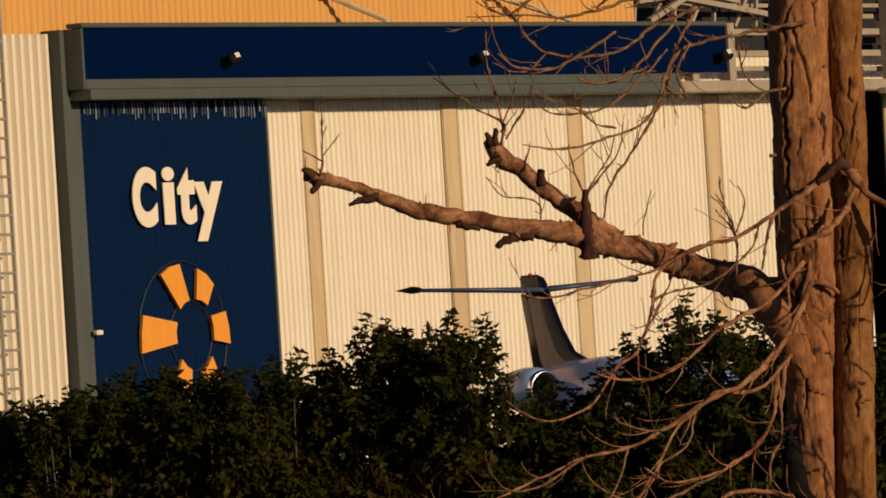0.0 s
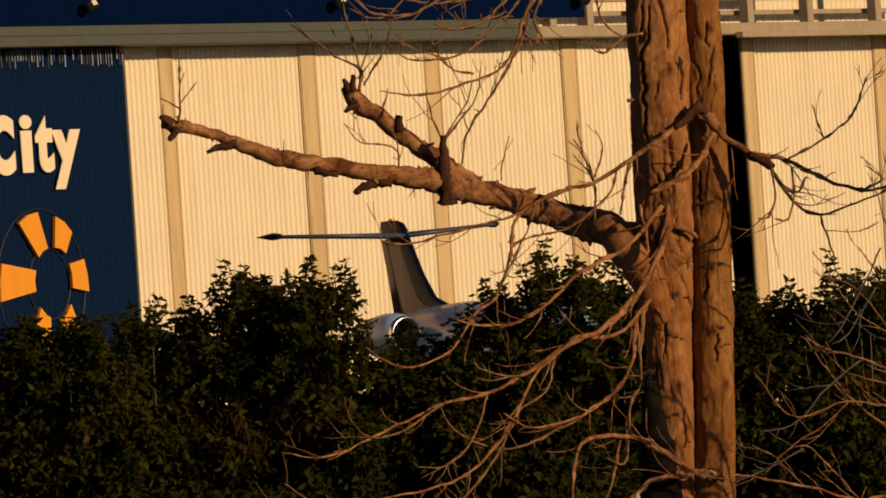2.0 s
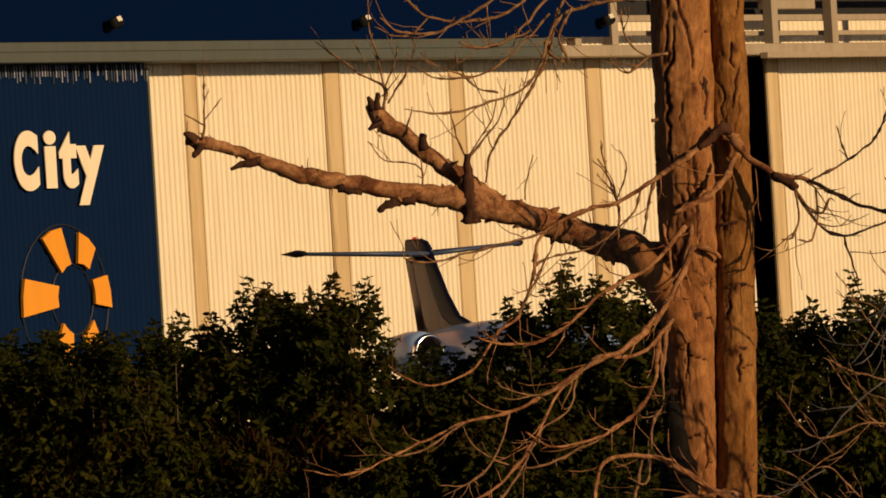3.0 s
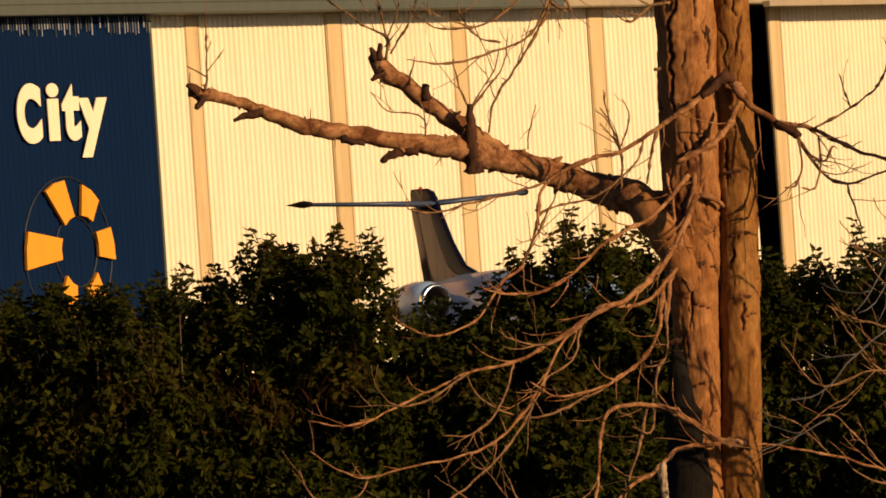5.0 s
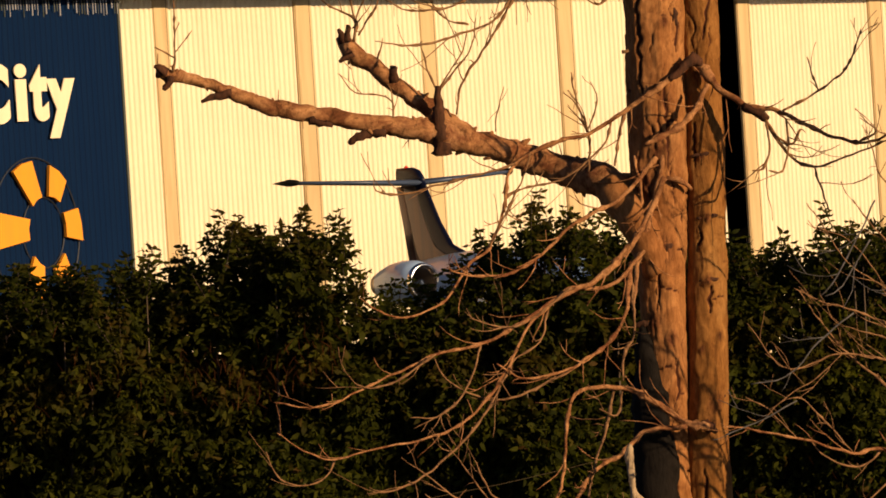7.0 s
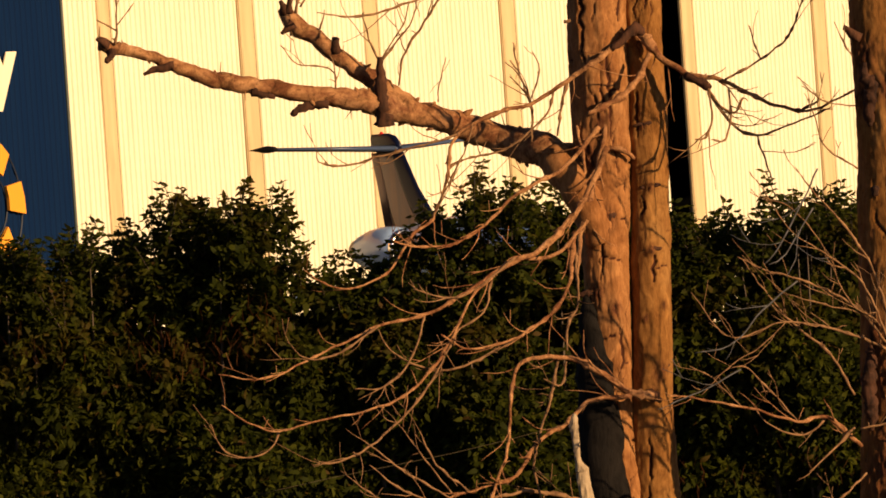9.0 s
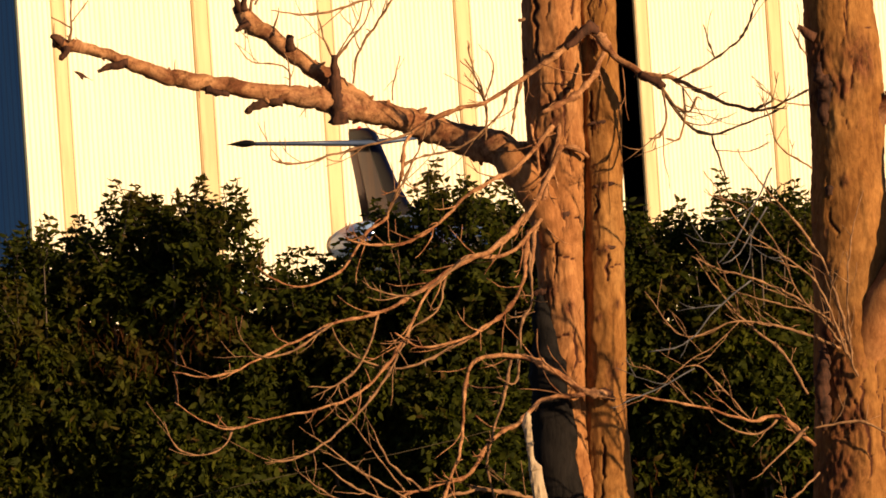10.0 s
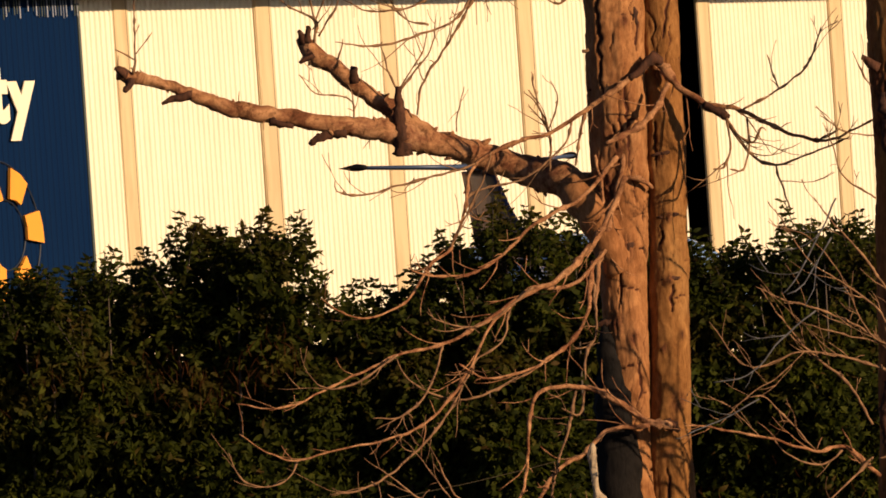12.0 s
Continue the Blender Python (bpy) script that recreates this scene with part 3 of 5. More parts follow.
def tube(bm, path, sides, rough, seed, along=0.35):
    """A skin of uneven rings round a path."""
    rings = []
    for i, p in enumerate(path):
        c = Vector(p[:3])
        t = (Vector(path[min(i + 1, len(path) - 1)][:3]) - Vector(path[max(i - 1, 0)][:3])).normalized()
        x = t.cross(Vector((0, 1, 0)))
        x = x.normalized() if x.length > 0.05 else Vector((1, 0, 0))
        y = t.cross(x)
        ring = []
        for k in range(sides):
            a = 2 * math.pi * k / sides
            d = math.cos(a) * x + math.sin(a) * y
            q = c + d * p[3]
            s = 1.0 / max(0.05, 1.6 * p[3])
            w = noise.noise((q.x * s + seed, q.y * s, q.z * s * along)) * rough + noise.noise((q.x * 3.1 * s, q.y * 3.1 * s + seed, q.z * s)) * rough * 0.5
            ring.append(c + d * max(0.002, p[3]) * (1 + w))
        rings.append(ring)
    loft(bm, rings)


def fissured_stem(tree, pts, seed, material, marked, torn, sides, loose):
    """A stem whose skin is cut by real fissures. marked: fissures at (x, z) on the front; torn: ragged patches (x, z, size)."""
    rg = np.random.default_rng(seed)
    path = np.array(smooth_path(pts, 0.05))[::-1]
    zs = np.arange(path[0, 2], path[-1, 2], 0.018)
    cx, cy, rr = (np.interp(zs, path[:, 2], path[:, i]) for i in (0, 1, 3))
    th = (np.arange(sides) + 0.5) * 2 * math.pi / sides - math.pi
    # fissures as jagged lines in (angle, height)
    lines = []
    for m in marked:
        fine = []
        for (x0, z0), (x1, z1) in zip(m, m[1:]):
            n = max(2, int(math.hypot(x1 - x0, z1 - z0) / 0.05))
            fine += [(x0 + (x1 - x0) * i / n, z0 + (z1 - z0) * i / n) for i in range(n)]
        fine.append(m[-1])
        jag = [(math.asin(max(-0.97, min(0.97, (x + rg.normal() * 0.009 - np.interp(z, zs, cx)) / np.interp(z, zs, rr)))), z) for x, z in fine]
        lines.append((jag, rg.uniform(0.008, 0.0125)))
    for _ in range(loose):
        a, z = rg.uniform(-math.pi, math.pi), rg.uniform(zs[0] + 0.5, zs[-1])
        flat = rg.random() < 0.2
        jag = []
        for _ in range(rg.integers(3, 5) if flat else rg.integers(4, 15)):
            jag.append((a, z))
            r = np.interp(z, zs, rr)
            a += (rg.uniform(0.03, 0.06) if flat else rg.normal() * 0.022) / r
            z -= rg.normal() * 0.012 if flat else rg.uniform(0.035, 0.075)
        lines.append((jag, rg.uniform(0.003, 0.0075)))
    cut = np.zeros((len(zs), sides))
    for jag, w0 in lines:
        n = len(jag) - 1
        for i in range(n):
            (a0, z0), (a1, z1) = jag[i], jag[i + 1]
            w = w0 * (0.35 + 0.65 * math.sin(math.pi * (i + 0.5) / n)) * rg.uniform(0.7, 1.3)
            sel = np.where((zs > min(z0, z1) - 0.06) & (zs < max(z0, z1) + 0.06))[0]
            if not len(sel):
                continue
            r = rr[sel][:, None]
            px, pz = r * ((th[None] - a0 + math.pi) % (2 * math.pi) - math.pi), zs[sel][:, None] - z0
            dx, dz = r * (a1 - a0), z1 - z0
            t = np.clip((px * dx + pz * dz) / (dx * dx + dz * dz + 1e-9), 0, 1)
            d = np.hypot(px - t * dx, pz - t * dz)
            cut[sel] = np.maximum(cut[sel], np.clip(1.7 - d / w, 0, 1) * min(1, w / 0.007))
    cut = np.minimum(cut, 1)
    rag = np.zeros_like(cut)
    for x, z, size in torn:
        a = math.asin(max(-0.97, min(0.97, (x - np.interp(z, zs, cx)) / np.interp(z, zs, rr))))
        px = rr[:, None] * ((th[None] - a + math.pi) % (2 * math.pi) - math.pi)
        rag = np.maximum(rag, np.clip(1.4 - np.hypot(px * 1.3, zs[:, None] - z) / size, 0, 1))
    sn, cs = np.sin(th), -np.cos(th)
    co = np.empty((len(zs), sides, 3))
    for i, z in enumerate(zs):
        for j in range(sides):
            q = (cx[i] + rr[i] * sn[j], cy[i] + rr[i] * cs[j], z)
            big = noise.noise((q[0] * 3 + seed, q[1] * 3, z * 0.9))
            plate = noise.noise((q[0] * 9, q[1] * 9 + seed, z * 2.6))
            fine = noise.noise((q[0] * 34, q[1] * 34, z * 14 + seed))
            r = rr[i] * (1 + 0.06 * big) + 0.005 * plate + 0.005 * fine + 0.006 * (plate > 0.12) + 0.005 * (plate > 0.3)
            r += rag[i, j] * (0.035 * abs(noise.noise((q[0] * 16, q[1] * 16, z * 6))) + 0.02 * fine) - 0.026 * cut[i, j]
            co[i, j] = (cx[i] + r * sn[j], cy[i] + r * cs[j], z)
    n, m = len(zs), sides
    i, j = np.meshgrid(np.arange(n - 1), np.arange(m), indexing="ij")
    k = (j + 1) % m
    quad = np.stack([i * m + j, i * m + k, (i + 1) * m + k, (i + 1) * m + j], -1).reshape(-1)
    me = bpy.data.meshes.new("stem")
    me.vertices.add(n * m)
    me.vertices.foreach_set("co", co.ravel())
    me.loops.add(len(quad))
    me.loops.foreach_set("vertex_index", quad)
    me.polygons.add(len(quad) // 4)
    me.polygons.foreach_set("loop_start", np.arange(0, len(quad), 4))
    me.polygons.foreach_set("loop_total", np.full(len(quad) // 4, 4))
    me.polygons.foreach_set("use_smooth", np.ones(len(quad) // 4, bool))
    me.update()
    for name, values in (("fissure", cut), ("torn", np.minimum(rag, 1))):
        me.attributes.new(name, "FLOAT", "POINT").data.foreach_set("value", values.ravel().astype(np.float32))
    me.materials.append(material)
    ob = new("stem", me)
    ob.parent = tree
    return ob


def grow(tree, kind, pts, seed):
    """One stem, limb, twig or spur of a tree."""
    rnd = random.Random(seed)
    r = max(p[3] for p in pts)
    step = {"dark_stem_cover": 0.08, "knot": 0.02, "vine": 0.06, "limb": 0.04, "fork": 0.04, "twig": 0.035, "spur": 0.03}[kind]
    path = smooth_path(pts, step)
    if kind == "twig" or (kind == "limb" and r < 0.05):
        for p in path:
            p[3] *= 0.76
    for i, p in enumerate(path[1:-1]):
        j = min(0.5 * p[3] + 0.008, 0.022)
        p[0] += j * noise.noise((p[2] * 6, seed, i * 0.3))
        p[2] += j * noise.noise((p[0] * 6, seed, 9 + i * 0.3))
        if kind in ("twig", "limb") and r < 0.06 and rnd.random() < 0.2:
            p[3] *= rnd.uniform(1.25, 1.8)
        p[3] = max(p[3], 0.0035)
    bm = bmesh.new()
    tube(bm, path, {"dark_stem_cover": 16, "knot": 9, "vine": 5, "limb": 18, "fork": 32, "twig": 6, "spur": 12}[kind], {"dark_stem_cover": 0.35, "knot": 0.6, "vine": 0.3, "limb": 0.2, "fork": 0.12, "twig": 0.35, "spur": 0.55}[kind], seed, 0.35 if "stem" in kind else 0.9)
    # broken stubs and short side shoots
    if kind in ("twig", "limb", "spur"):
        n = int(len(path) * (0.2 if kind == "twig" else 0.16))
        for _ in range(n):
            p = path[rnd.randrange(1, len(path))]
            a = rnd.uniform(0, 2 * math.pi)
            d = Vector((math.cos(a), rnd.uniform(-0.5, 0.3), math.sin(a) + 0.25)).normalized()
            ln = p[3] * rnd.uniform(1.6, 2.6) if rnd.random() < 0.8 else rnd.uniform(0.04, 0.14)
            q = Vector(p[:3])
            w = 0.5 * p[3] if ln < 0.04 else min(0.006, 0.6 * p[3])
            tube(bm, [(*q, w), (*(q + d * ln * 0.6 + Vector((0, 0, 0.01))), w * 0.8), (*(q + d * ln), w * 0.45)], 5, 0.2, seed)
    # knobs and torn splinters on thick limbs
    if kind == "limb" and r > 0.05:
        for _ in range(int(len(path) * 0.7)):
            p = path[rnd.randrange(1, len(path) - 1)]
            a = rnd.uniform(0, 2 * math.pi)
            d = Vector((math.cos(a), rnd.uniform(-0.7, 0.2), math.sin(a))).normalized()
            q = Vector(p[:3]) + d * p[3] * 0.6
            e = q + (d + Vector((rnd.uniform(-0.8, 0.8), 0, 0))) * p[3] * rnd.uniform(0.45, 0.9)
            tube(bm, [(*q, 0.34 * p[3]), (*((q + e) / 2), 0.24 * p[3]), (*e, 0.07 * p[3])], 6, 0.4, seed)
    # fine side twigs that bow upwards at their ends
    if kind in ("twig", "limb", "vine") and len(path) > 8 and r < 0.09:
        for _ in range(int(len(path) * step / 0.24)):
            i = rnd.randrange(2, len(path) - 1)
            p = path[i]
            along = (Vector(path[i + 1][:3]) - Vector(path[i - 1][:3])).normalized()
            out = Vector((rnd.uniform(-1, 1), rnd.uniform(-0.6, 0.4), rnd.uniform(-0.7, 0.9)))
            d = (along * 0.9 + out * 0.8).normalized()
            ln = rnd.uniform(0.12, 0.5)
            w = min(0.0075, 0.6 * p[3])
            q, shoot = Vector(p[:3]), []
            for k in range(6):
                shoot.append((*q, max(0.0028, w * (1 - 0.13 * k))))
                d = (d + Vector((rnd.uniform(-0.25, 0.25), 0, rnd.uniform(-0.12, 0.3)))).normalized()
                q = q + d * ln / 5
            tube(bm, shoot, 5, 0.25, seed)
            if rnd.random() < 0.5:
                b = Vector(shoot[3][:3])
                e = (d + Vector((rnd.uniform(-1, 1), 0, rnd.uniform(-0.3, 0.8)))).normalized()
                tube(bm, [(*b, 0.0045), (*(b + e * ln * 0.2), 0.0035), (*(b + e * ln * 0.36 + Vector((0, 0, 0.02))), 0.0025)], 4, 0.2, seed)
    return part(kind, bm, {"limb": BARK_LIMB, "fork": BARK, "dark_stem_cover": DARK_WOOD, "knot": SPUR, "vine": GREY_TWIG, "twig": TWIG, "spur": SPUR}[kind], tree, {"spur": "dark broken spur", "vine": "grey lichened hanging twig"}.get(kind, ""), True)


def twin_tree():
    tree = tagged(empty("bare_tree", pose(2.0, 85.0, -2.2)), "dead leafless tree with two fused pale-barked stems and broken limbs", "tree", "bare trees")
    left_marks = [[(-0.06, 6.9), (-0.04, 6.64), (0.02, 6.47), (0.06, 6.25), (0.05, 6.05)], [(-0.08, 6.49), (-0.12, 6.21), (-0.16, 6.07), (-0.18, 5.66), (-0.16, 5.3)], [(0.16, 6.03), (0.16, 5.87), (0.13, 5.7)],
                  [(-0.12, 4.25), (-0.11, 4.04), (-0.12, 3.82), (-0.15, 3.55)], [(-0.12, 3.74), (0.05, 3.69)], [(-0.02, 3.13), (-0.01, 2.86), (-0.05, 2.73)], [(-0.22, 3.31), (-0.23, 2.96)], [(0.0, 5.5), (0.03, 5.1), (0.0, 4.7)]]
    right_marks = [[(0.39, 6.33), (0.39, 6.13)], [(0.46, 6.17), (0.41, 6.01), (0.37, 5.78)], [(0.25, 5.09), (0.24, 4.93), (0.23, 4.73)], [(0.24, 4.23), (0.23, 4.02)], [(0.14, 2.19), (0.16, 2.12), (0.14, 1.9), (0.15, 1.83)], [(0.12, 1.79), (0.1, 1.65), (0.09, 1.54)], [(0.31, 3.72), (0.28, 3.5)]]
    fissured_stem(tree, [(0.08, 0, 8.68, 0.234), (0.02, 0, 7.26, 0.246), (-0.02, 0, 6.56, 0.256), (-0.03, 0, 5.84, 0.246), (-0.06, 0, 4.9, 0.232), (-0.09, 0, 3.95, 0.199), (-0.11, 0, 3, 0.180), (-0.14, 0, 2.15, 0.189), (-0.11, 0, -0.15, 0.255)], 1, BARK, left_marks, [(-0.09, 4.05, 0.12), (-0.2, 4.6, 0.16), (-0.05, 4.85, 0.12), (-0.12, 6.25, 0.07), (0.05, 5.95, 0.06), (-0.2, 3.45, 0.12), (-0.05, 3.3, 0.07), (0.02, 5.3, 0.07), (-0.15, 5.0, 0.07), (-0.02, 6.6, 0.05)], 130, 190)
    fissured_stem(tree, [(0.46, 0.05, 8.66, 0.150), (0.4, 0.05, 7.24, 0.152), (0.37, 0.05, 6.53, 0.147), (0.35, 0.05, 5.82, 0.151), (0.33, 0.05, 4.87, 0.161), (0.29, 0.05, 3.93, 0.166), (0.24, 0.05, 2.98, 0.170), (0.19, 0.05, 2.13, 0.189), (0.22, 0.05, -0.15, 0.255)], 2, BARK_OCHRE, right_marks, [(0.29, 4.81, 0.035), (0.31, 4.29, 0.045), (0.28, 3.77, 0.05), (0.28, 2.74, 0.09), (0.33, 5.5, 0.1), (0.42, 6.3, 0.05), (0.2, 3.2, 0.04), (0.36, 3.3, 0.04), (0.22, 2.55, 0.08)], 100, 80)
    # torn strips of bark and wood that run down the front
    for pts, seed in (([(-0.02, -0.22, 4.86, 0.02), (-0.1, -0.24, 4.56, 0.032), (-0.21, -0.22, 4.23, 0.04), (-0.3, -0.17, 3.92, 0.03), (-0.36, -0.16, 3.55, 0.014)], 201), ([(-0.27, -0.16, 4.85, 0.012), (-0.23, -0.2, 4.55, 0.02), (-0.25, -0.19, 4.25, 0.01)], 203), ([(-0.02, -0.24, 4.64, 0.02), (0.1, -0.24, 4.61, 0.026), (0.19, -0.15, 4.54, 0.022)], 204)):
        grow(tree, "limb", pts, seed).name = "bark_strip"
    # Near-black piece added over the left stem to carry its dark lower part.
    grow(tree, "dark_stem_cover", [(-0.29, -0.1, 3.48, 0.023), (-0.26, -0.11, 3.01, 0.117), (-0.25, -0.13, 2.62, 0.165), (-0.255, -0.16, 1.97, 0.2), (-0.27, -0.17, 1.12, 0.225), (-0.27, -0.17, -0.15, 0.26)], 3)
    grow(tree, "knot", [(-0.03, -0.16, 4.2, 0.017), (-0.05, -0.15, 4.13, 0.041), (-0.06, -0.15, 4.05, 0.059), (-0.09, -0.15, 3.98, 0.029), (-0.11, -0.14, 3.92, 0.012)], 4)
    grow(tree, "knot", [(-0.14, -0.14, 6.05, 0.009), (-0.14, -0.15, 5.99, 0.023), (-0.15, -0.15, 5.85, 0.029), (-0.15, -0.16, 5.78, 0.012)], 5)
    grow(tree, "knot", [(-0.12, -0.16, 5.63, 0.009), (-0.12, -0.16, 5.59, 0.023), (-0.12, -0.16, 5.49, 0.026), (-0.12, -0.16, 5.45, 0.011)], 6)
    grow(tree, "knot", [(0.12, -0.16, 6.09, 0.011), (0.13, -0.16, 6.04, 0.026), (0.14, -0.16, 5.95, 0.023), (0.15, -0.16, 5.91, 0.009)], 7)
    grow(tree, "knot", [(0.2, -0.1, 4.81, 0.007), (0.24, -0.09, 4.82, 0.018), (0.35, -0.09, 4.83, 0.021), (0.4, -0.08, 4.83, 0.008)], 8)
    grow(tree, "knot", [(0.22, -0.1, 4.3, 0.007), (0.26, -0.09, 4.3, 0.018), (0.35, -0.09, 4.31, 0.021), (0.4, -0.08, 4.31, 0.008)], 9)
    grow(tree, "knot", [(0.21, -0.1, 3.77, 0.007), (0.25, -0.09, 3.77, 0.018), (0.33, -0.09, 3.78, 0.023), (0.37, -0.08, 3.78, 0.009)], 10)
    grow(tree, "knot", [(0.25, -0.1, 2.7, 0.011), (0.28, -0.09, 2.73, 0.026), (0.34, -0.07, 2.78, 0.021), (0.37, -0.06, 2.8, 0.008)], 11)
    grow(tree, "knot", [(-0.14, -0.14, 3.46, 0.009), (-0.2, -0.12, 3.45, 0.023), (-0.32, -0.11, 3.44, 0.026), (-0.37, -0.09, 3.43, 0.011)], 12)
    grow(tree, "fork", [(-0.12, -0.1, 3.85, 0.12), (-0.2, -0.1, 4.15, 0.16), (-0.34, -0.06, 4.42, 0.165), (-0.5, 0.06, 4.61, 0.14)], 12)
    grow(tree, "limb", [(-0.1, 0, 4.37, 0.135), (-0.53, 0.12, 4.65, 0.143), (-0.9, 0.44, 4.79, 0.126), (-1.36, 0.36, 4.98, 0.108), (-1.74, 0.24, 5.08, 0.108), (-1.92, 0.18, 5.15, 0.104), (-2.49, 0.05, 5.27, 0.076), (-3.05, -0.05, 5.39, 0.072), (-3.33, -0.1, 5.46, 0.067), (-3.83, -0.2, 5.69, 0.049), (-4.2, -0.3, 5.8, 0.059)], 13)
    grow(tree, "limb", [(-1.62, 0.26, 5.06, 0.090), (-1.82, 0.29, 5.25, 0.076), (-2.19, 0.32, 5.55, 0.072), (-2.41, 0.35, 5.74, 0.072), (-2.58, 0.38, 5.88, 0.081), (-2.66, 0.41, 6.01, 0.054)], 14)
    grow(tree, "spur", [(0.06, -0.3, 5.46, 0.024), (0.17, -0.28, 5.54, 0.036), (0.26, -0.23, 5.61, 0.052), (0.34, -0.21, 5.57, 0.03)], 15)
    grow(tree, "spur", [(-1.87, 0.16, 4.96, 0.080), (-1.88, 0.13, 5.2, 0.062), (-1.87, 0.11, 5.54, 0.024)], 16)
    grow(tree, "twig", [(-1.87, 0.15, 5.49, 0.013), (-1.94, 0.13, 5.66, 0.011), (-2, 0.1, 5.89, 0.005)], 17)
    grow(tree, "twig", [(-1.86, 0.15, 5.51, 0.013), (-1.68, 0.14, 5.71, 0.011), (-1.57, 0.12, 5.85, 0.008), (-1.52, 0.1, 6.08, 0.005)], 18)
    grow(tree, "twig", [(-1.86, 0.15, 5.52, 0.011), (-1.76, 0.14, 5.66, 0.008), (-1.64, 0.12, 5.83, 0.008), (-1.6, 0.1, 5.99, 0.005)], 19)
    grow(tree, "twig", [(-1.73, 0.19, 5.29, 0.011), (-1.66, 0.18, 5.57, 0.013), (-1.45, 0.16, 5.84, 0.013), (-1.16, 0.15, 6.3, 0.013), (-1.04, 0.14, 6.72, 0.013)], 20)
    grow(tree, "twig", [(-4.07, -0.32, 5.78, 0.013), (-4.04, -0.34, 6.02, 0.011), (-4.03, -0.36, 6.45, 0.005)], 21)
    grow(tree, "twig", [(-4.05, -0.31, 5.9, 0.011), (-4.21, -0.36, 6, 0.005)], 22)
    grow(tree, "twig", [(-4.04, -0.31, 5.95, 0.008), (-3.89, -0.36, 6.12, 0.005)], 23)
    grow(tree, "twig", [(-2.55, -0.02, 5.95, 0.016), (-2.53, -0.04, 6.13, 0.013), (-2.71, -0.05, 6.25, 0.011), (-3.09, -0.07, 6.55, 0.005)], 24)
    grow(tree, "twig", [(-2.53, -0.02, 6.12, 0.013), (-2.56, -0.03, 6.31, 0.011), (-2.63, -0.05, 6.65, 0.008), (-2.62, -0.07, 6.91, 0.005)], 25)
    grow(tree, "twig", [(-2.51, -0.01, 6, 0.011), (-2.34, -0.04, 6.25, 0.008), (-2.26, -0.06, 6.46, 0.005)], 26)
    grow(tree, "twig", [(-2.53, -0.02, 6.13, 0.011), (-2.43, -0.04, 6.33, 0.008), (-2.4, -0.07, 6.47, 0.005)], 27)
    grow(tree, "twig", [(-2.36, 0.02, 5.8, 0.011), (-2.31, -0.03, 5.96, 0.005)], 28)
    grow(tree, "twig", [(-2.26, 0.06, 5.27, 0.011), (-2.29, 0.04, 5.46, 0.008), (-2.57, 0.02, 5.53, 0.008), (-2.69, 0.01, 5.69, 0.005)], 29)
    grow(tree, "twig", [(-2.26, 0.06, 5.28, 0.011), (-2.26, 0.03, 5.49, 0.008), (-2.29, 0.01, 5.58, 0.005)], 30)
    grow(tree, "spur", [(-2.33, 0.04, 5.17, 0.043), (-2.56, 0.02, 5.17, 0.038), (-2.64, -0.01, 5.1, 0.024)], 31)
    grow(tree, "spur", [(-3.6, -0.21, 5.58, 0.043), (-3.74, -0.23, 5.56, 0.028), (-3.85, -0.26, 5.52, 0.014)], 32)
    grow(tree, "spur", [(-2.23, 0.06, 5.6, 0.047), (-2.23, 0.01, 5.72, 0.033)], 33)
    grow(tree, "spur", [(-2.96, -0.08, 5.32, 0.038), (-2.77, -0.13, 5.26, 0.019)], 34)
    grow(tree, "twig", [(-1.41, 0.23, 5.13, 0.008), (-1.39, 0.21, 5.27, 0.008), (-1.32, 0.18, 5.5, 0.005)], 35)
    grow(tree, "twig", [(-0.66, -0.2, 4.74, 0.013), (-0.64, -0.23, 5.07, 0.013), (-0.73, -0.27, 5.31, 0.008), (-0.83, -0.3, 5.41, 0.005)], 36)
    grow(tree, "twig", [(-0.65, -0.2, 5.07, 0.011), (-0.75, -0.25, 5.46, 0.008), (-0.75, -0.3, 5.57, 0.005)], 37)
    grow(tree, "twig", [(-0.65, -0.2, 5.07, 0.008), (-0.55, -0.25, 5.33, 0.008), (-0.6, -0.3, 5.49, 0.005)], 38)
    grow(tree, "twig", [(0.07, -0.3, 6.82, 0.024), (-0.84, -0.4, 6.69, 0.018), (-1.08, -0.5, 6.56, 0.016), (-1.3, -0.6, 6.1, 0.013), (-1.69, -0.7, 5.93, 0.013), (-2.07, -0.8, 5.87, 0.011), (-2.37, -0.9, 5.92, 0.005)], 39)
    grow(tree, "twig", [(-0.93, -0.5, 6.69, 0.016), (-1.05, -0.5, 6.46, 0.013), (-0.98, -0.5, 6.24, 0.011)], 40)
    grow(tree, "twig", [(-1.12, -0.6, 6.65, 0.011), (-1.33, -0.68, 6.43, 0.011), (-1.67, -0.75, 6.19, 0.011), (-2.05, -0.82, 6.16, 0.008), (-2.32, -0.9, 6.29, 0.005)], 41)
    grow(tree, "twig", [(-1.27, -0.6, 6.52, 0.013), (-1.56, -0.7, 6.42, 0.011), (-1.75, -0.8, 6.4, 0.011), (-1.89, -0.9, 6.45, 0.008)], 42)
    grow(tree, "twig", [(-1.58, 0.2, 6.04, 0.011), (-1.77, 0.19, 6.1, 0.008), (-1.88, 0.17, 6.25, 0.008), (-1.92, 0.15, 6.39, 0.005)], 43)
    grow(tree, "twig", [(-1.54, -0.6, 6.82, 0.016), (-2.02, -0.67, 6.56, 0.013), (-2.35, -0.73, 6.56, 0.011), (-2.53, -0.8, 6.69, 0.008)], 44)
